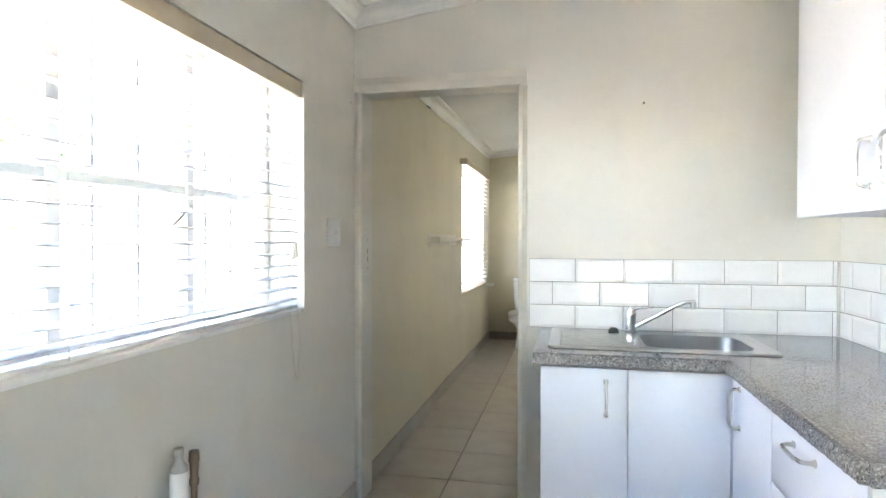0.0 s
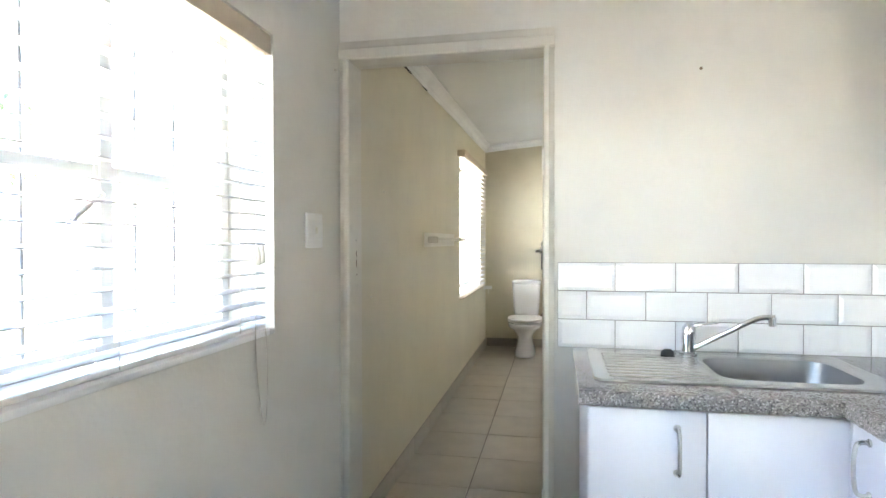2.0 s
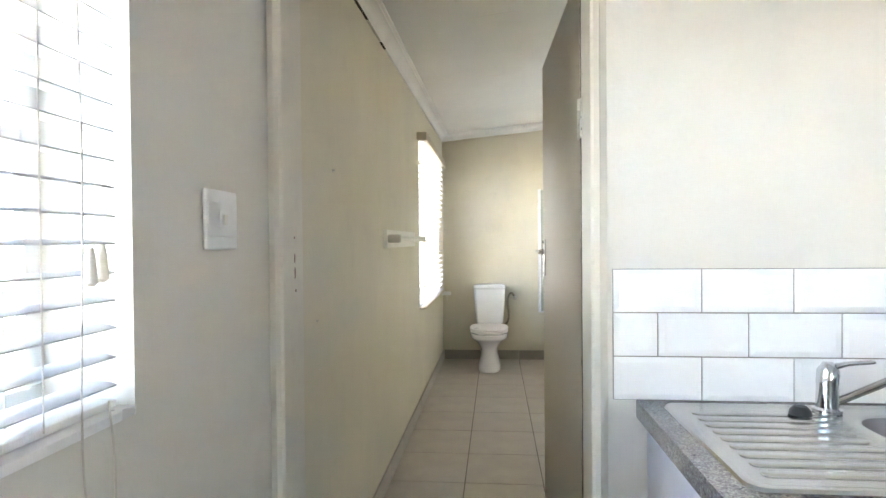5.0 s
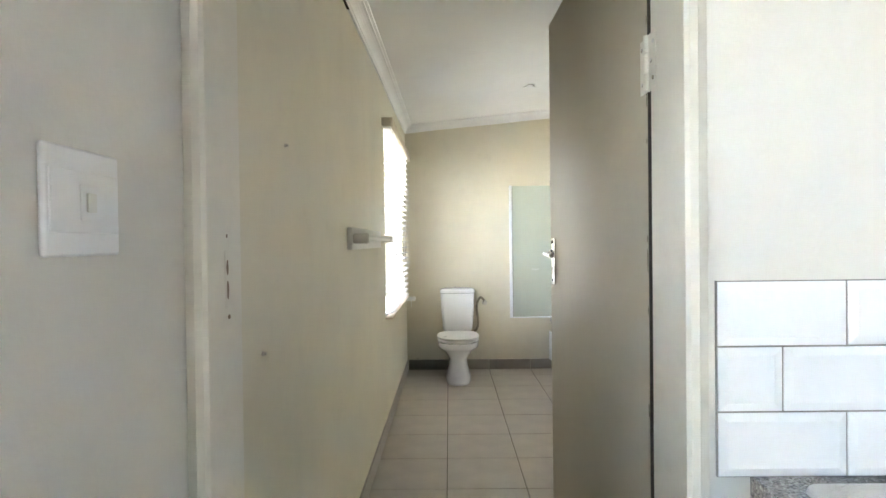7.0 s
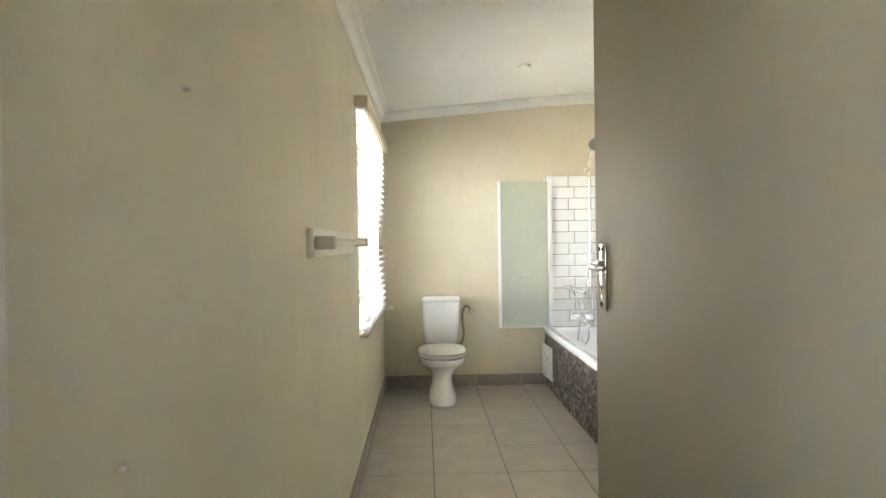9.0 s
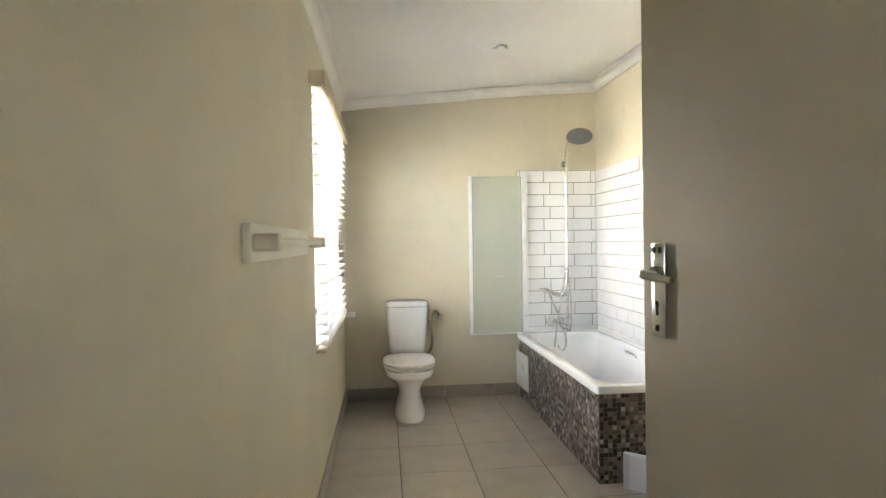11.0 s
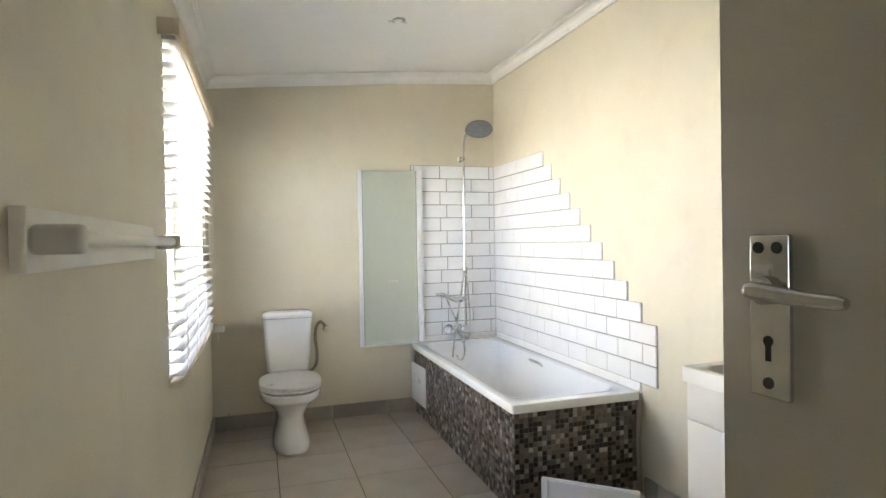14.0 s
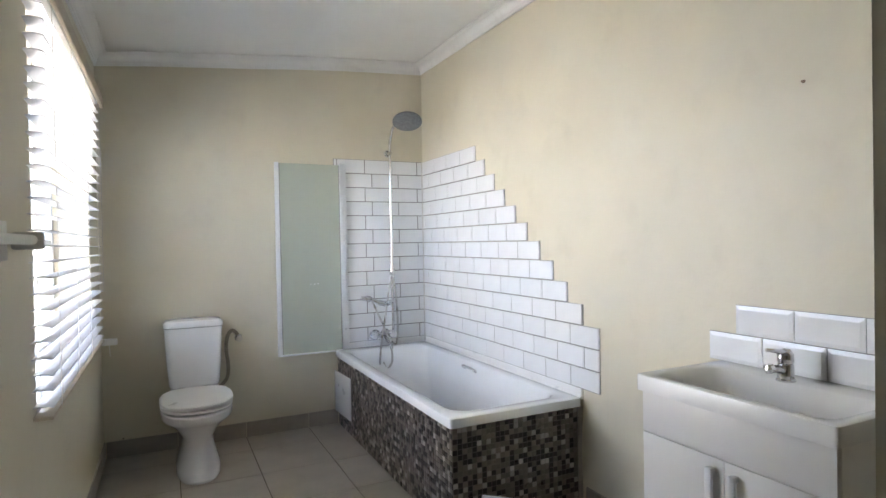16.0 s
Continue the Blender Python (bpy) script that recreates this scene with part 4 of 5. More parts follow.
def bath():
    b = thing("bathtub", (1.73, 3.8, FLOOR), "white built-in bathtub faced with brown mosaic", "bathtub")
    cx, cy, hx, hy = (BX0 + BX1) / 2, (BY0 + BY1) / 2, (BX1 - BX0) / 2, (BY1 - BY0) / 2
    ic, ihx, ihy = cy - 0.005, hx - 0.062, hy - 0.085
    n = 8
    rings = [rrect(cx, cy, hx, hy, BZ - 0.04, 0.018, n), rrect(cx, cy, hx, hy, BZ - 0.008, 0.018, n), rrect(cx, cy, hx - 0.003, hy - 0.003, BZ - 0.002, 0.018, n),
             rrect(cx, cy, hx - 0.010, hy - 0.010, BZ, 0.02, n), rrect(cx, ic, ihx + 0.012, ihy + 0.012, BZ, 0.11, n), rrect(cx, ic, ihx, ihy, BZ - 0.006, 0.11, n),
             rrect(cx, ic, ihx - 0.010, ihy - 0.012, BZ - 0.03, 0.11, n), rrect(cx, ic - 0.01, ihx - 0.03, ihy - 0.05, 0.36, 0.12, n), rrect(cx, ic - 0.02, ihx - 0.055, ihy - 0.12, 0.22, 0.13, n),
             rrect(cx, ic - 0.03, ihx - 0.09, ihy - 0.18, 0.178, 0.13, n), rrect(cx, ic - 0.03, ihx - 0.15, ihy - 0.26, 0.170, 0.1, n)]
    bm = bmesh.new()
    loft(bm, rings, cap0=False)
    part("tub", bm, M_CHINA, b)
    px, py = BX0 + 0.018, BY0 + 0.022
    pan = bmesh.new()
    box(pan, px, px + 0.05, py, BY1, FLOOR + 0.002, BZ - 0.041)
    box(pan, px + 0.05, BX1, py, py + 0.05, FLOOR + 0.002, BZ - 0.041)
    part("apron", pan, M_MGROUT, b, "grey grouted apron", smooth=False)
    # mosaic squares on both faces of the apron
    P, S, D = 0.0232, 0.0205, 0.003
    verts, faces = [], []
    rnd = random.Random(7)

    def chip(o, u, nrm):
        base = len(verts)
        s, e = S / 2, 0.0015
        dd = D + rnd.uniform(-0.0006, 0.0006)
        for q, inset in ((0.0, 0.0), (dd - 0.0008, 0.0), (dd, e)):
            for a, c in ((-1, -1), (1, -1), (1, 1), (-1, 1)):
                verts.append(o + u * (a * (s - inset)) + Vector((0, 0, c * (s - inset))) + nrm * q)
        for k in (0, 4):
            for i in range(4):
                j = (i + 1) % 4
                faces.append((base + k + i, base + k + j, base + k + 4 + j, base + k + 4 + i))
        faces.append((base + 8, base + 9, base + 10, base + 11))
    rows = int((BZ - 0.042 - FLOOR) / P)
    for r in range(rows):
        z = BZ - 0.046 - P * (r + 0.5)
        for i in range(int((BX1 - px) / P)):
            chip(Vector((px + P * (i + 0.5), py, z)), Vector((1, 0, 0)), Vector((0, -1, 0)))
        for i in range(int((BY1 - py) / P)):
            chip(Vector((px, py + P * (i + 0.5), z)), Vector((0, -1, 0)), Vector((-1, 0, 0)))
    me = bpy.data.meshes.new("mosaic")
    root = Vector(b.location)
    me.from_pydata([v - root for v in verts], [], faces)
    me.materials.append(M_MOSAIC)
    mo = new("mosaic", me)
    mo.parent = b
    tagged(mo, "brown, grey and cream mosaic squares", kind="stuff")
    g = bmesh.new()
    tube(g, smooth_path([(BX1 - 0.072, 3.78, 0.492), (BX1 - 0.095, 3.785, 0.508), (BX1 - 0.10, 3.84, 0.512), (BX1 - 0.098, 3.90, 0.51), (BX1 - 0.074, 3.91, 0.494)], 5), 0.009, 10)
    part("grab_handle", g, M_CHROME, b)
    w = bmesh.new()
    disc(w, (1.72, 4.26, 0.171), (0, 0, 1), 0.03, 0.003, 20, 0.001)
    part("waste", w, M_CHROME, b)
    o = bmesh.new()
    disc(o, (1.76, FY - 0.108, 0.44), (0, -1, 0.12), 0.028, 0.008, 20, 0.003)
    part("overflow", o, M_CHROME, b)
    seal = bmesh.new()
    box(seal, BX0 + 0.02, RX - 0.012, FY - 0.0135, FY - 0.0005, BZ - 0.01, BZ + 0.0395)
    box(seal, RX - 0.0112, RX - 0.0005, BY0 + 0.004, FY - 0.0115, BZ - 0.01, BZ + 0.0395)
    part("cut_tile_strip", seal, M_PLASTIC, b, "narrow strip of cut white tile above the rim", smooth=False)
    bead = bmesh.new()
    tube(bead, [(BX0 + 0.03, FY - 0.0150, BZ + 0.001), (RX - 0.0135, FY - 0.0150, BZ + 0.001), (RX - 0.0135, BY0 + 0.006, BZ + 0.001)], 0.005, 8)
    part("sealant_bead", bead, M_PLASTIC, b)
    sil = bmesh.new()
    tube(sil, [(RX - 0.010, BY0 + 0.02, FLOOR + 0.01), (RX - 0.012, BY0 + 0.022, 0.30), (RX - 0.010, BY0 + 0.016, BZ - 0.045)], [0.012, 0.010, 0.013], 8)
    part("mortar_joint", sil, M_SKIRT, b, "rough grey mortar joint")
    return b


bath()

hatch = bmesh.new()
box(hatch, -0.007, 0.0, -0.175, 0.135, 0.0, 0.275, 0.002)
box(hatch, -0.010, -0.007, -0.004, 0.004, 0.125, 0.133, 0.001)
hob = tagged(new("bath_access_hatch", finish(hatch, "bath_access_hatch", M_PLASTIC, True)), "white access hatch cover standing off the mosaic apron", "hatch")
hob.matrix_world = pose(1.394, 4.545, 0.125, 0, 0, 3)


def bath_screen():
    s = thing("bath_screen", (1.24, FY - 0.03, BZ), "frosted green glass bath screen folded against the wall", "shower screen")
    y, z0, z1 = FY - 0.035, BZ + 0.004, 1.812
    part("hinge_post", bbox(1.434, 1.466, y - 0.014, y + 0.016, z0 + 0.002, z1 + 0.006, bevel=0.004), M_ALU, s)
    part("wall_channel", bbox(1.468, 1.484, y - 0.002, FY - 0.012, z0 + 0.008, z1 + 0.004, bevel=0.003), M_ALU, s)
    part("outer_post", bbox(1.002, 1.030, y - 0.013, y + 0.011, z0 - 0.01, z1, bevel=0.005), M_ALU, s)
    g = part("glass_panel", bbox(1.0335, 1.4305, y - 0.003, y + 0.003, z0, z1 - 0.006, bevel=0.001, seg=1), M_FROST, s, "obscured pale green glass")
    for x in (1.0295, 1.4305):
        part("gasket", bbox(x, x + 0.004, y - 0.0045, y + 0.0045, z0, z1 - 0.006), M_HEAD, s, "dark grey gasket", smooth=False)
    part("bottom_seal", bbox(1.030, 1.437, y - 0.005, y + 0.005, z0 - 0.012, z0 - 0.0005, bevel=0.001, seg=1), M_ALU, s)
    kn = bmesh.new()
    for x in (1.225, 1.25, 1.275):
        disc(kn, (x, y - 0.0035, 1.00), (0, -1, 0), 0.004, 0.002, 8)
    part("makers_mark", kn, M_ALU, s)
    return s


bath_screen()


def shower():
    s = thing("shower_set", (1.76, FY, 0.6), "chrome bath mixer with riser rail, rain head and hose", "shower")
    yw = FY - 0.012
    m = bmesh.new()
    zc = 0.622
    tube(m, [(1.645, yw - 0.05, zc), (1.66, yw - 0.05, zc), (1.695, yw - 0.05, zc), (1.70, yw - 0.05, zc), (1.768, yw - 0.05, zc), (1.773, yw - 0.05, zc), (1.806, yw - 0.05, zc), (1.818, yw - 0.05, zc)],
         [0.018, 0.028, 0.028, 0.020, 0.020, 0.028, 0.028, 0.018], 16)
    for x in (1.70, 1.775):
        tube(m, [(x, yw, zc), (x, yw - 0.006, zc), (x, yw - 0.006, zc), (x, yw - 0.045, zc)], [0.033, 0.033, 0.015, 0.015], 18)
    tube(m, smooth_path([(1.755, yw - 0.05, zc - 0.01), (1.757, yw - 0.09, zc - 0.035), (1.76, yw - 0.15, zc - 0.06), (1.76, yw - 0.165, zc - 0.085)], 5), 0.012, 12)
    part("mixer_body", m, M_CHROME, s)
    for x in (1.660, 1.798):
        k = bmesh.new()
        disc(k, (x, yw - 0.076, zc), (0, -1, 0.1), 0.029, 0.034, 18, 0.007)
        part("tap_knob", k, M_CHROME, s)
    r = bmesh.new()
    tube(r, smooth_path([(1.825, yw - 0.035, zc), (1.825, yw - 0.035, 1.2), (1.825, yw - 0.035, 1.88), (1.825, yw - 0.045, 1.99), (1.825, yw - 0.11, 2.075), (1.825, yw - 0.22, 2.115), (1.825, yw - 0.31, 2.11), (1.825, yw - 0.36, 2.083)], 8), 0.0095, 12)
    part("riser", r, M_CHROME, s)
    br = bmesh.new()
    disc(br, (1.815, yw, 1.905), (0, -1, 0), 0.025, 0.008, 18, 0.002)
    tube(br, [(1.815, yw - 0.008, 1.905), (1.825, yw - 0.05, 1.905)], 0.011, 10)
    part("wall_bracket", br, M_CHROME, s)
    sl = bmesh.new()
    tube(sl, [(1.825, yw - 0.035, 1.035), (1.825, yw - 0.035, 1.085)], 0.018, 14)
    tube(sl, [(1.825, yw - 0.035, 1.06), (1.80, yw - 0.085, 1.03)], 0.012, 10)
    part("slide_holder", sl, M_CHROME, s)
    hd = bmesh.new()
    ax = Vector((-0.16, -0.42, -0.9)).normalized()
    c = Vector((1.825, yw - 0.372, 2.074))
    tube(hd, [c - ax * 0.012, c - ax * 0.002, c + ax * 0.004, c + ax * 0.014], [0.018, 0.03, 0.095, 0.098], 36)
    part("rain_head", hd, M_HEAD, s, "round grey rain shower head")
    hs = bmesh.new()
    tube(hs, smooth_path([(1.585, yw - 0.06, 0.885), (1.62, yw - 0.07, 0.884), (1.66, yw - 0.08, 0.875), (1.70, yw - 0.10, 0.855), (1.74, yw - 0.11, 0.845)], 5), [0.015] * 5 + [0.021] * 4 + [0.014] * 6 + [0.018] * 5 + [0.024], 12)
    disc(hs, (1.765, yw - 0.115, 0.856), (0.15, -0.5, -0.8), 0.034, 0.014, 20, 0.004)
    part("hand_shower", hs, M_CHROME, s)
    for pts in ([(1.655, yw - 0.08, 0.87), (1.69, yw - 0.09, 0.78), (1.74, yw - 0.1, 0.66), (1.775, yw - 0.12, 0.53), (1.775, yw - 0.13, 0.44), (1.74, yw - 0.13, 0.40), (1.715, yw - 0.12, 0.44)],
                [(1.80, yw - 0.085, 1.02), (1.775, yw - 0.09, 0.92), (1.745, yw - 0.1, 0.76), (1.715, yw - 0.11, 0.62), (1.695, yw - 0.12, 0.50), (1.685, yw - 0.13, 0.43)],
                [(1.83, yw - 0.05, 1.03), (1.845, yw - 0.055, 0.85), (1.85, yw - 0.06, 0.70), (1.835, yw - 0.065, 0.55), (1.80, yw - 0.06, 0.57)]):
        h = bmesh.new()
        tube(h, smooth_path(pts, 8), 0.0075, 8)
        part("shower_hose", h, M_SATIN, s)
    s.location.x -= 0.02
    return s


shower()


def vanity():
    v = thing("vanity_unit", (1.88, 1.86, FLOOR), "white vanity unit with moulded basin and two doors", "vanity")
    x0, x1, y0, y1, zt = 1.683, RX - 0.003, 1.56, 2.168, 0.843
    cx0 = x0 + 0.016
    b = bmesh.new()
    box(b, cx0 + 0.018, x1, y0 + 0.012, y0 + 0.028, FLOOR, zt - 0.052, 0.001)
    box(b, cx0 + 0.018, x1, y1 - 0.028, y1 - 0.012, FLOOR, zt - 0.052, 0.001)
    box(b, cx0 + 0.018, x1, y0 + 0.028, y1 - 0.028, 0.10, 0.116, 0.001)
    part("body", b, M_VANITY, v)
    part("fascia", bbox(cx0, cx0 + 0.017, y0 + 0.012, y1 - 0.012, 0.664, zt - 0.052, bevel=0.002), M_VANITY, v)
    ym = (y0 + y1) / 2
    for a, c, hy in ((y0 + 0.012, ym - 0.0015, ym - 0.036), (ym + 0.0015, y1 - 0.012, ym + 0.036)):
        d = part("door", bbox(cx0, cx0 + 0.017, a, c, 0.11, 0.661, bevel=0.002), M_VANITY, v)
        h = bmesh.new()
        box(h, cx0 - 0.022, cx0 - 0.012, hy - 0.0115, hy + 0.0115, 0.533, 0.637, 0.0045, 3)
        for z in (0.542, 0.628):
            box(h, cx0 - 0.0125, cx0 + 0.0005, hy - 0.0085, hy + 0.0085, z - 0.008, z + 0.008, 0.002)
        part("handle", h, M_PLASTIC, d, "white plastic bow handle")
    part("plinth", bbox(cx0 + 0.04, cx0 + 0.055, y0 + 0.029, y1 - 0.029, FLOOR, 0.0995), M_VANITY, v, smooth=False)
    cx, cy, hx, hy = (x0 + x1) / 2, (y0 + y1) / 2, (x1 - x0) / 2, (y1 - y0) / 2
    bx = cx - 0.035
    rings = [rrect(cx, cy, hx, hy, zt - 0.050, 0.012), rrect(cx, cy, hx, hy, zt - 0.004, 0.012), rrect(cx, cy, hx - 0.0012, hy - 0.0012, zt - 0.001, 0.012), rrect(cx, cy, hx - 0.004, hy - 0.004, zt, 0.012),
             rrect(bx, cy, hx - 0.062, hy - 0.035, zt, 0.05), rrect(bx, cy, hx - 0.070, hy - 0.043, zt - 0.006, 0.05), rrect(bx, cy, hx - 0.085, hy - 0.075, zt - 0.06, 0.06), rrect(bx, cy, hx - 0.11, hy - 0.15, zt - 0.10, 0.06),
             rrect(bx, cy, hx - 0.15, hy - 0.24, zt - 0.108, 0.04)]
    bm = bmesh.new()
    loft(bm, rings, cap0=False)
    part("basin_top", bm, M_BASIN, v, "glossy moulded basin top")
    w = bmesh.new()
    disc(w, (bx, cy, zt - 0.108), (0, 0, 1), 0.022, 0.003, 18, 0.001)
    part("waste", w, M_CHROME, v)
    return v


vanity()


def basin_tap():
    x, y, z = 1.985, 1.878, 0.843
    t = thing("basin_mixer_tap", (x, y, z), "small chrome single-lever basin mixer tap", "tap")
    b = bmesh.new()
    tube(b, [(x, y, z), (x, y, z + 0.005), (x, y, z + 0.008), (x, y, z + 0.048), (x, y, z + 0.051)], [0.027, 0.027, 0.023, 0.022, 0.020], 20)
    part("body", b, M_CHROME, t)
    sp = bmesh.new()
    tube(sp, [(x - 0.008, y, z + 0.030), (x - 0.035, y + 0.003, z + 0.038), (x - 0.054, y + 0.005, z + 0.042), (x - 0.057, y + 0.005, z + 0.042), (x - 0.072, y + 0.006, z + 0.041), (x - 0.076, y + 0.006, z + 0.041)],
         [0.013, 0.0115, 0.011, 0.0145, 0.0145, 0.009], 14)
    part("spout", sp, M_CHROME, t)
    lv = bmesh.new()
    tube(lv, [(x, y, z + 0.053), (x, y, z + 0.058), (x - 0.001, y, z + 0.078), (x - 0.004, y, z + 0.088), (x - 0.006, y, z + 0.090)], [0.021, 0.0225, 0.022, 0.016, 0.006], 20)
    tube(lv, [(x - 0.008, y, z + 0.082), (x - 0.045, y + 0.003, z + 0.092), (x - 0.078, y + 0.005, z + 0.097), (x - 0.082, y + 0.005, z + 0.097)], [0.010, 0.0065, 0.005, 0.002], 12)
    part("lever", lv, M_CHROME, t)
    return t


basin_tap()


def loose_board():
    """A loose white furniture panel standing on edge between bath and vanity."""
    b = thing("loose_white_panel", (1.505, 2.875, FLOOR), "loose white furniture panel leaning by the bath end", "panel")
    a = Vector((1.512, 2.872, 0))
    d = Vector((0.30, -0.27, 0)).normalized()
    nrm = Vector((-d.y, d.x, 0)) * -1

    def slab(u0, u1, t0, t1, z0, z1):
        bm = bbox(u0, u1, t0, t1, z0, z1, bevel=0.002)
        m = Matrix(((d.x, nrm.x, 0, a.x), (d.y, nrm.y, 0, a.y), (0, 0, 1, 0), (0, 0, 0, 1)))
        bmesh.ops.transform(bm, matrix=m, verts=bm.verts)
        return bm
    part("board", slab(0.0, 0.42, -0.012, 0.004, FLOOR, 0.212), M_CAB, b)
    part("edge_strip", slab(0.0, 0.028, 0.0045, 0.012, FLOOR, 0.210), M_CAB, b)
    part("facing", slab(0.038, 0.42, 0.0045, 0.012, FLOOR, 0.206), M_CAB, b)
    return b


loose_board()


def downlight(x, y):
    z = bath_ceil(x, y)
    d = thing("ceiling_downlight", (x, y, z), "small chrome recessed downlight in the white ceiling", "downlight")
    r = bmesh.new()
    tube(r, [(x, y, z + 0.004), (x, y, z - 0.004), (x, y, z - 0.006)], [0.042, 0.042, 0.036], 28)
    part("trim_ring", r, M_CHROME, d)
    l = bmesh.new()
    tube(l, [(x, y, z - 0.0065), (x, y, z - 0.012), (x, y, z - 0.014)], [0.026, 0.022, 0.012], 24)
    part("lamp", l, M_PLASTIC, d)
    for s in (-1, 1):
        c = bmesh.new()
        tube(c, [(x + s * 0.026, y, z - 0.006), (x + s * 0.044, y + 0.004, z - 0.016), (x + s * 0.05, y + 0.004, z - 0.008)], 0.003, 8)
        part("spring_clip", c, M_SATIN, d)
    return d


downlight(1.06, 3.59)


# ---------------------------------------------------------------- outside
structure("ground", bbox(-400, 400, -400, 400, -0.30, -0.155), M_GROUND, "pale concrete paving around the house", "ground")
# pale wall added as a bright backdrop that throws sunlight back at the windows
garden = structure("bounce_wall", bbox(-5.2, -5.0, -9, 11, -0.155, 2.1), M_BOUNCEWALL, "white wall added outside to bounce sunlight into the windows", "wall")


def tree(x, y, h, seed):
    rnd = random.Random(seed)
    t = thing("garden_tree", (x, y, -0.155), "small leafy tree outside the kitchen window", "tree")
    tr = bmesh.new()
    tube(tr, smooth_path([(x, y, -0.155), (x + 0.05, y, 0.6), (x, y + 0.08, 1.3), (x + 0.06, y + 0.05, h * 0.8)], 5), [0.075 - 0.004 * i for i in range(16)], 10)
    tips = []
    for i in range(9):
        a, z = rnd.uniform(0, 6.28), rnd.uniform(1.0, h * 0.75)
        r = rnd.uniform(0.5, 1.0)
        e = Vector((x + r * math.cos(a), y + r * math.sin(a), z + rnd.uniform(0.4, 0.9)))
        tube(tr, [(x, y + 0.04, z), Vector((x, y, z)).lerp(e, 0.5) + Vector((0, 0, 0.1)), e], [0.03, 0.018, 0.006], 7)
        tips.append(e)
    part("trunk", tr, M_BARK, t)
    verts, faces = [], []
    for e in tips + [Vector((x, y, h * 0.85))]:
        for _ in range(170):
            c = e + Vector((rnd.gauss(0, 0.25), rnd.gauss(0, 0.25), rnd.gauss(0, 0.2)))
            u = Vector((rnd.gauss(0, 1), rnd.gauss(0, 1), rnd.gauss(0, 1))).normalized()
            w = u.orthogonal().normalized()
            s = rnd.uniform(0.03, 0.055)
            k = len(verts)
            verts += [c - u * s - root0(t), c + w * s * 0.4 - root0(t), c + u * s - root0(t), c - w * s * 0.4 - root0(t)]
            faces.append((k, k + 1, k + 2, k + 3))
    me = bpy.data.meshes.new("crown")
    me.from_pydata(verts, [], faces)
    me.materials.append(M_LEAVES)
    cr = new("crown", me)
    cr.parent = t
    tagged(cr, "loose crown of small leaves", kind="stuff")
    return t


def root0(ob):
    return Vector(ob.location)


tree(-3.3, 0.4, 2.6, 3)


# ---------------------------------------------------------------- tiles
TILES = {}


def tile_mesh(w, h, facing, bevel, mat, depth=0.008):
    """A wall tile with bevelled margins; its back lies in the wall's plane. facing: 'y' towards -y, 'x' towards -x."""
    key = (round(w, 4), round(h, 4), facing, bevel, mat.name)
    if key in TILES:
        return TILES[key]
    bm = bmesh.new()
    b = min(bevel, w * 0.3, h * 0.3)
    rings = []
    for inset, q in ((0, 0), (0, depth - 0.0035), (0.0006, depth - 0.003), (b, depth)):
        r = [(-w / 2 + inset, -h / 2 + inset), (w / 2 - inset, -h / 2 + inset), (w / 2 - inset, h / 2 - inset), (-w / 2 + inset, h / 2 - inset)]
        rings.append([(u, -q, v) if facing == 'y' else (-q, u, v) for u, v in r])
    loft(bm, rings, cap0=False)
    TILES[key] = finish(bm, "tile", mat)
    return TILES[key]


def tile_row(parent, facing, plane, u0, u1, z, joints, h, gap=0.003, bevel=0.013):
    """One course from u0 to u1 with joints at the given places; z is its lower edge."""
    rnd = random.Random(int(z * 1000) + int(u0 * 77))
    cuts = [u0, *[j for j in joints if u0 + 0.012 < j < u1 - 0.012], u1]
    for a, b in zip(cuts, cuts[1:]):
        me = tile_mesh(b - a - gap, h - gap, facing, bevel, M_TILE)
        u = (a + b) / 2
        p = plane + rnd.uniform(-0.0004, 0.0004)
        t = piece("tile", me, parent, (u, p, z + h / 2) if facing == 'y' else (p, u, z + h / 2))
        t.rotation_euler = (rnd.uniform(-0.004, 0.004), 0, rnd.uniform(-0.003, 0.003))


def courses(start, pitch, lo, hi):
    n0 = math.floor((lo - start) / pitch)
    return [start + pitch * i for i in range(n0, n0 + int((hi - lo) / pitch) + 3)]


# kitchen splashback
T, R = 0.203, 0.1025
zb = 0.8995
splash = structure("splashback_grout", bbox(0.834, RX - 0.002, -0.0055, 0.001, zb, zb + 3 * R), M_TGROUT, "grey grout bed of the white kitchen splashback", "splashback")
splash2 = structure("splashback_grout_side", bbox(RX - 0.0035, RX + 0.001, CEY, -0.004, zb, zb + 3 * R), M_TGROUT, "grey grout bed of the white side splashback", "splashback")
for i in range(3):
    s = 1.035 if i != 1 else 0.936
    tile_row(splash, 'y', -0.003, 0.834, RX - 0.012, zb + i * R, courses(s, T, 0.834, RX), R)
    s = -0.115 if i != 1 else -0.05
    tile_row(splash2, 'x', RX - 0.003, CEY, -0.012, zb + i * R, courses(s, T, CEY, 0), R)

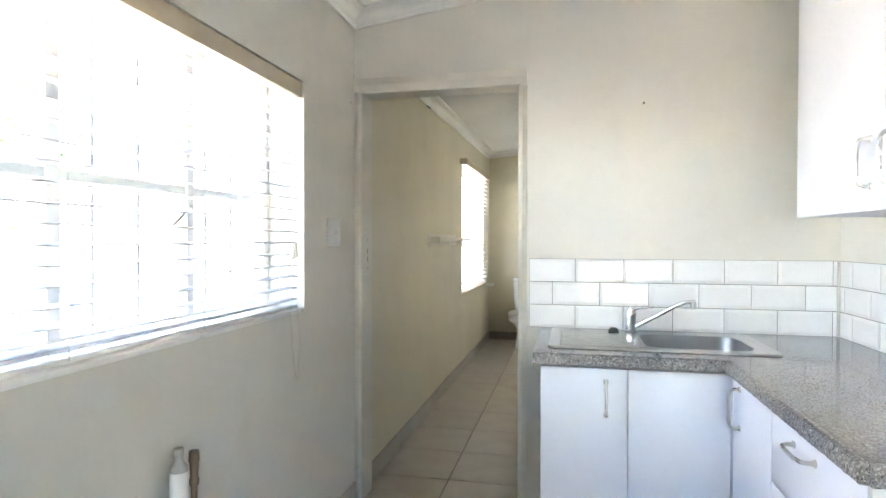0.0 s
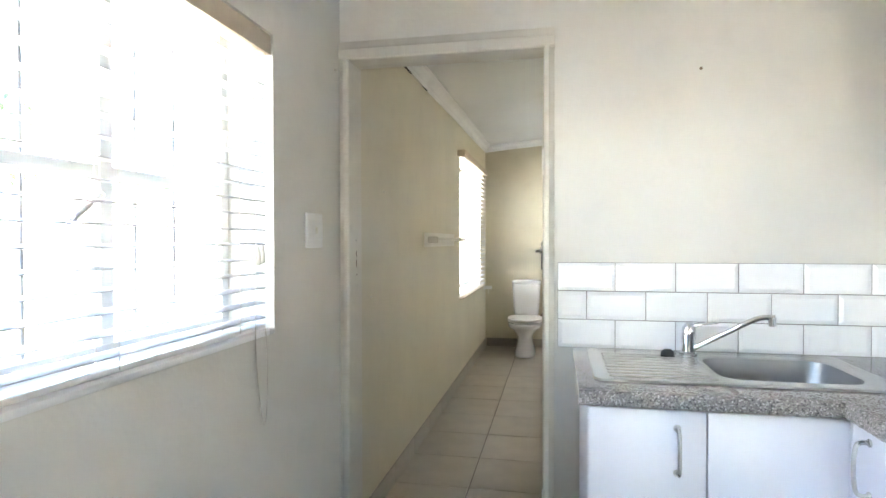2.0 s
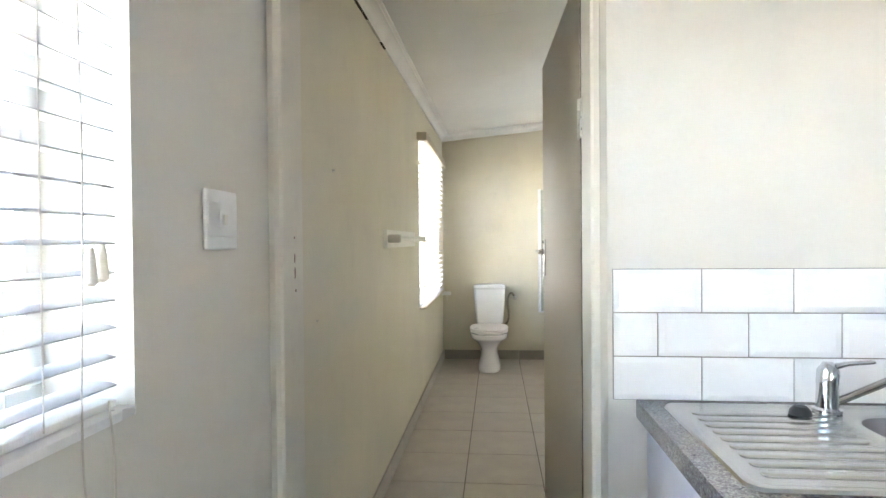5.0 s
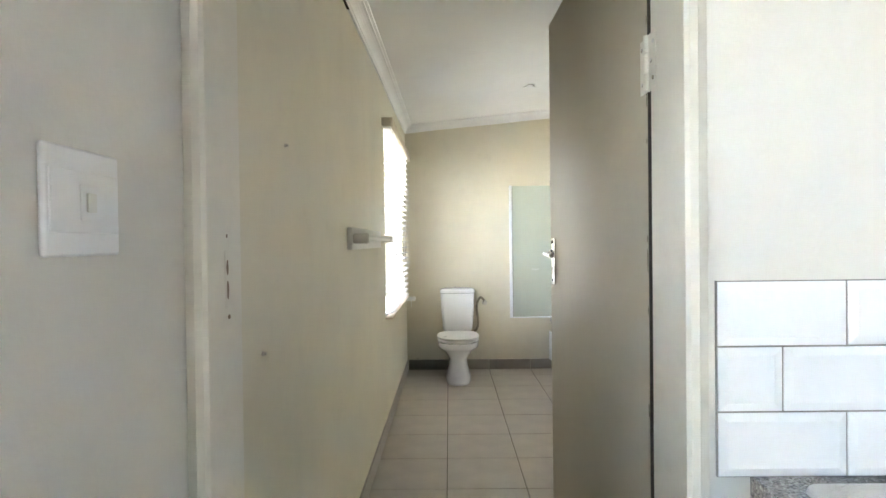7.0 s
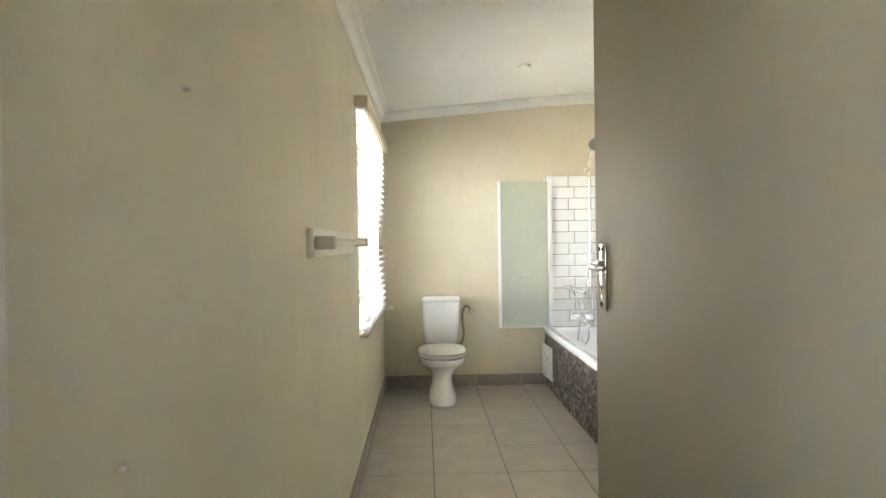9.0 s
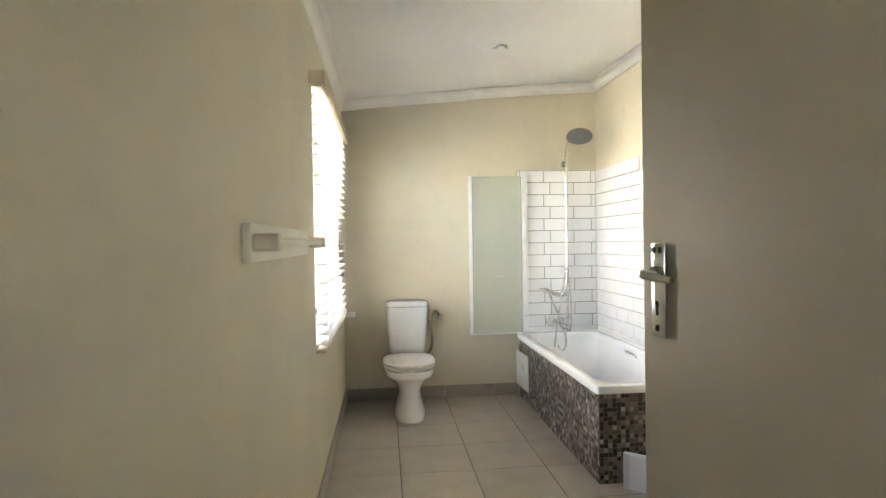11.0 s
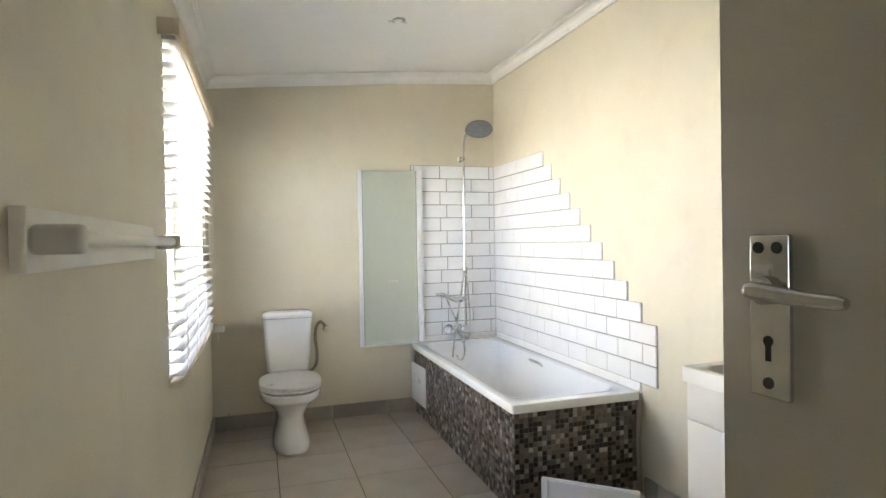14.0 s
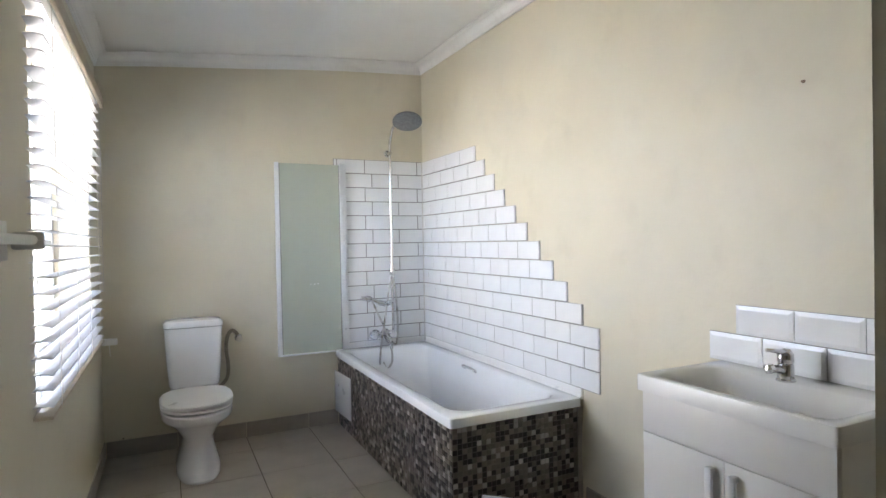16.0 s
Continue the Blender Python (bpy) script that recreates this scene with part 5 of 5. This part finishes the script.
# bath surround: full courses on the far wall, a falling staircase along the side wall
BR, BT, ZT = 0.0984, 0.2, 1.856
bs1 = structure("bath_tile_grout", bbox(1.405, RX - 0.002, FY - 0.0086, FY + 0.001, 0.535, ZT), M_TGROUT, "grey grout bed of the bath wall tiles", "wall tiles")
gm = bmesh.new()
ends = []
for i in range(13):
    ends.append(3.885 - 0.1098 * min(i, 10))
    top = ZT - i * BR
    box(gm, RX - 0.0086, RX + 0.001, ends[-1] + 0.003, FY - 0.008, max(top - BR, 0.535) if i == 12 else top - BR, top - 0.002)
bs2 = structure("bath_tile_grout_side", gm, M_TGROUT, "grey grout bed of the stepped bath wall tiles", "wall tiles")
for i in range(13):
    z = ZT - (i + 1) * BR
    off = 0.052 if i % 2 == 0 else 0.2
    tile_row(bs1, 'y', FY - 0.003, 1.405, RX - 0.012, z, courses(RX - off, BT, 1.405, RX), BR, gap=0.0034, bevel=0.0022)
    tile_row(bs2, 'x', RX - 0.003, ends[i], FY - 0.012, z, courses(ends[i] + (BT / 2 if i == 11 else 0), BT, ends[i] - 0.1, FY), BR, gap=0.0034, bevel=0.0022)

def corner_bead(parent, x, y, z0, z1):
    bm = bmesh.new()
    tube(bm, [(x, y, z0), (x, y, z1)], 0.0055, 8)
    part("grout_bead", bm, M_BEAD, parent, "pale grout bead in the corner")


corner_bead(splash, RX - 0.0125, -0.0125, zb, zb + 3 * R)
corner_bead(bs1, RX - 0.0125, FY - 0.0125, 0.535, ZT)

# basin splashback: two stepped courses
vs = bmesh.new()
box(vs, RX - 0.0035, RX + 0.001, 1.35, 2.212, 0.842, 0.941)
box(vs, RX - 0.0035, RX + 0.001, 1.35, 2.108, 0.941, 1.040)
vsp = structure("basin_tile_grout", vs, M_TGROUT, "grey grout bed of the basin splashback tiles", "wall tiles")
tile_row(vsp, 'x', RX - 0.003, 1.35, 2.212, 0.842, courses(2.212, BT, 1.3, 2.3), 0.099)
tile_row(vsp, 'x', RX - 0.003, 1.35, 2.108, 0.941, courses(2.108, BT, 1.3, 2.3), 0.099)


# skirting tiles, each laid against its wall
def skirting(parent, axis, plane, sign, a, b, pitch, start):
    h, d = 0.098, 0.010
    cuts = [a, *[c for c in courses(start, pitch, a, b) if a + 0.02 < c < b - 0.02], b]
    for u0, u1 in zip(cuts, cuts[1:]):
        w = u1 - u0 - 0.003
        lo, hi = sorted((0.0005 * sign, d * sign))
        if axis == 'x':
            bm = bbox(-w / 2, w / 2, lo, hi, 0, h, bevel=0.0015, seg=1)
            place = ((u0 + u1) / 2, plane, FLOOR - 0.001)
        else:
            bm = bbox(lo, hi, -w / 2, w / 2, 0, h, bevel=0.0015, seg=1)
            place = (plane, (u0 + u1) / 2, FLOOR - 0.001)
        piece("skirting_tile", finish(bm, "skirting_tile", M_SKIRT), parent, place)


sk = thing("baseboard", (0, 0, 0), "grey-beige tile skirting along the walls", "skirting", kind="structure")
FX, FYP = 0.402, 0.41
skirting(sk, 'y', 0.0, 1, BY, -0.012, FYP, 3.61)
skirting(sk, 'y', 0.0, 1, PT + 0.014, FY, FYP, 3.61)
skirting(sk, 'x', FY, -1, 0.012, BX0 + 0.015, FX, 0.394)
skirting(sk, 'y', RX, -1, PT, 1.57, FYP, 3.61)
skirting(sk, 'y', RX, -1, 2.158, 2.89, FYP, 3.61)
skirting(sk, 'x', PT, 1, 0.83, RX, FX, 0.394)

# floor tiles
xs = [0.0] + [c for c in courses(0.394, FX, 0.0, RX) if 0.02 < c < RX - 0.02] + [RX]
ys = [BY] + [c for c in courses(3.61, FYP, BY, FY) if BY + 0.02 < c < FY - 0.02] + [FY]
FT = {}
rnd = random.Random(11)
for x0, x1 in zip(xs, xs[1:]):
    for y0, y1 in zip(ys, ys[1:]):
        w, l = x1 - x0 - 0.005, y1 - y0 - 0.005
        key = (round(w, 3), round(l, 3))
        if key not in FT:
            FT[key] = finish(bbox(-w / 2, w / 2, -l / 2, l / 2, -0.008, 0.0, bevel=0.0018, seg=1), "floor_tile", M_FLOOR)
        t = piece("floor_tile", FT[key], floor, ((x0 + x1) / 2, (y0 + y1) / 2, FLOOR + rnd.uniform(-0.0006, 0.0004)))
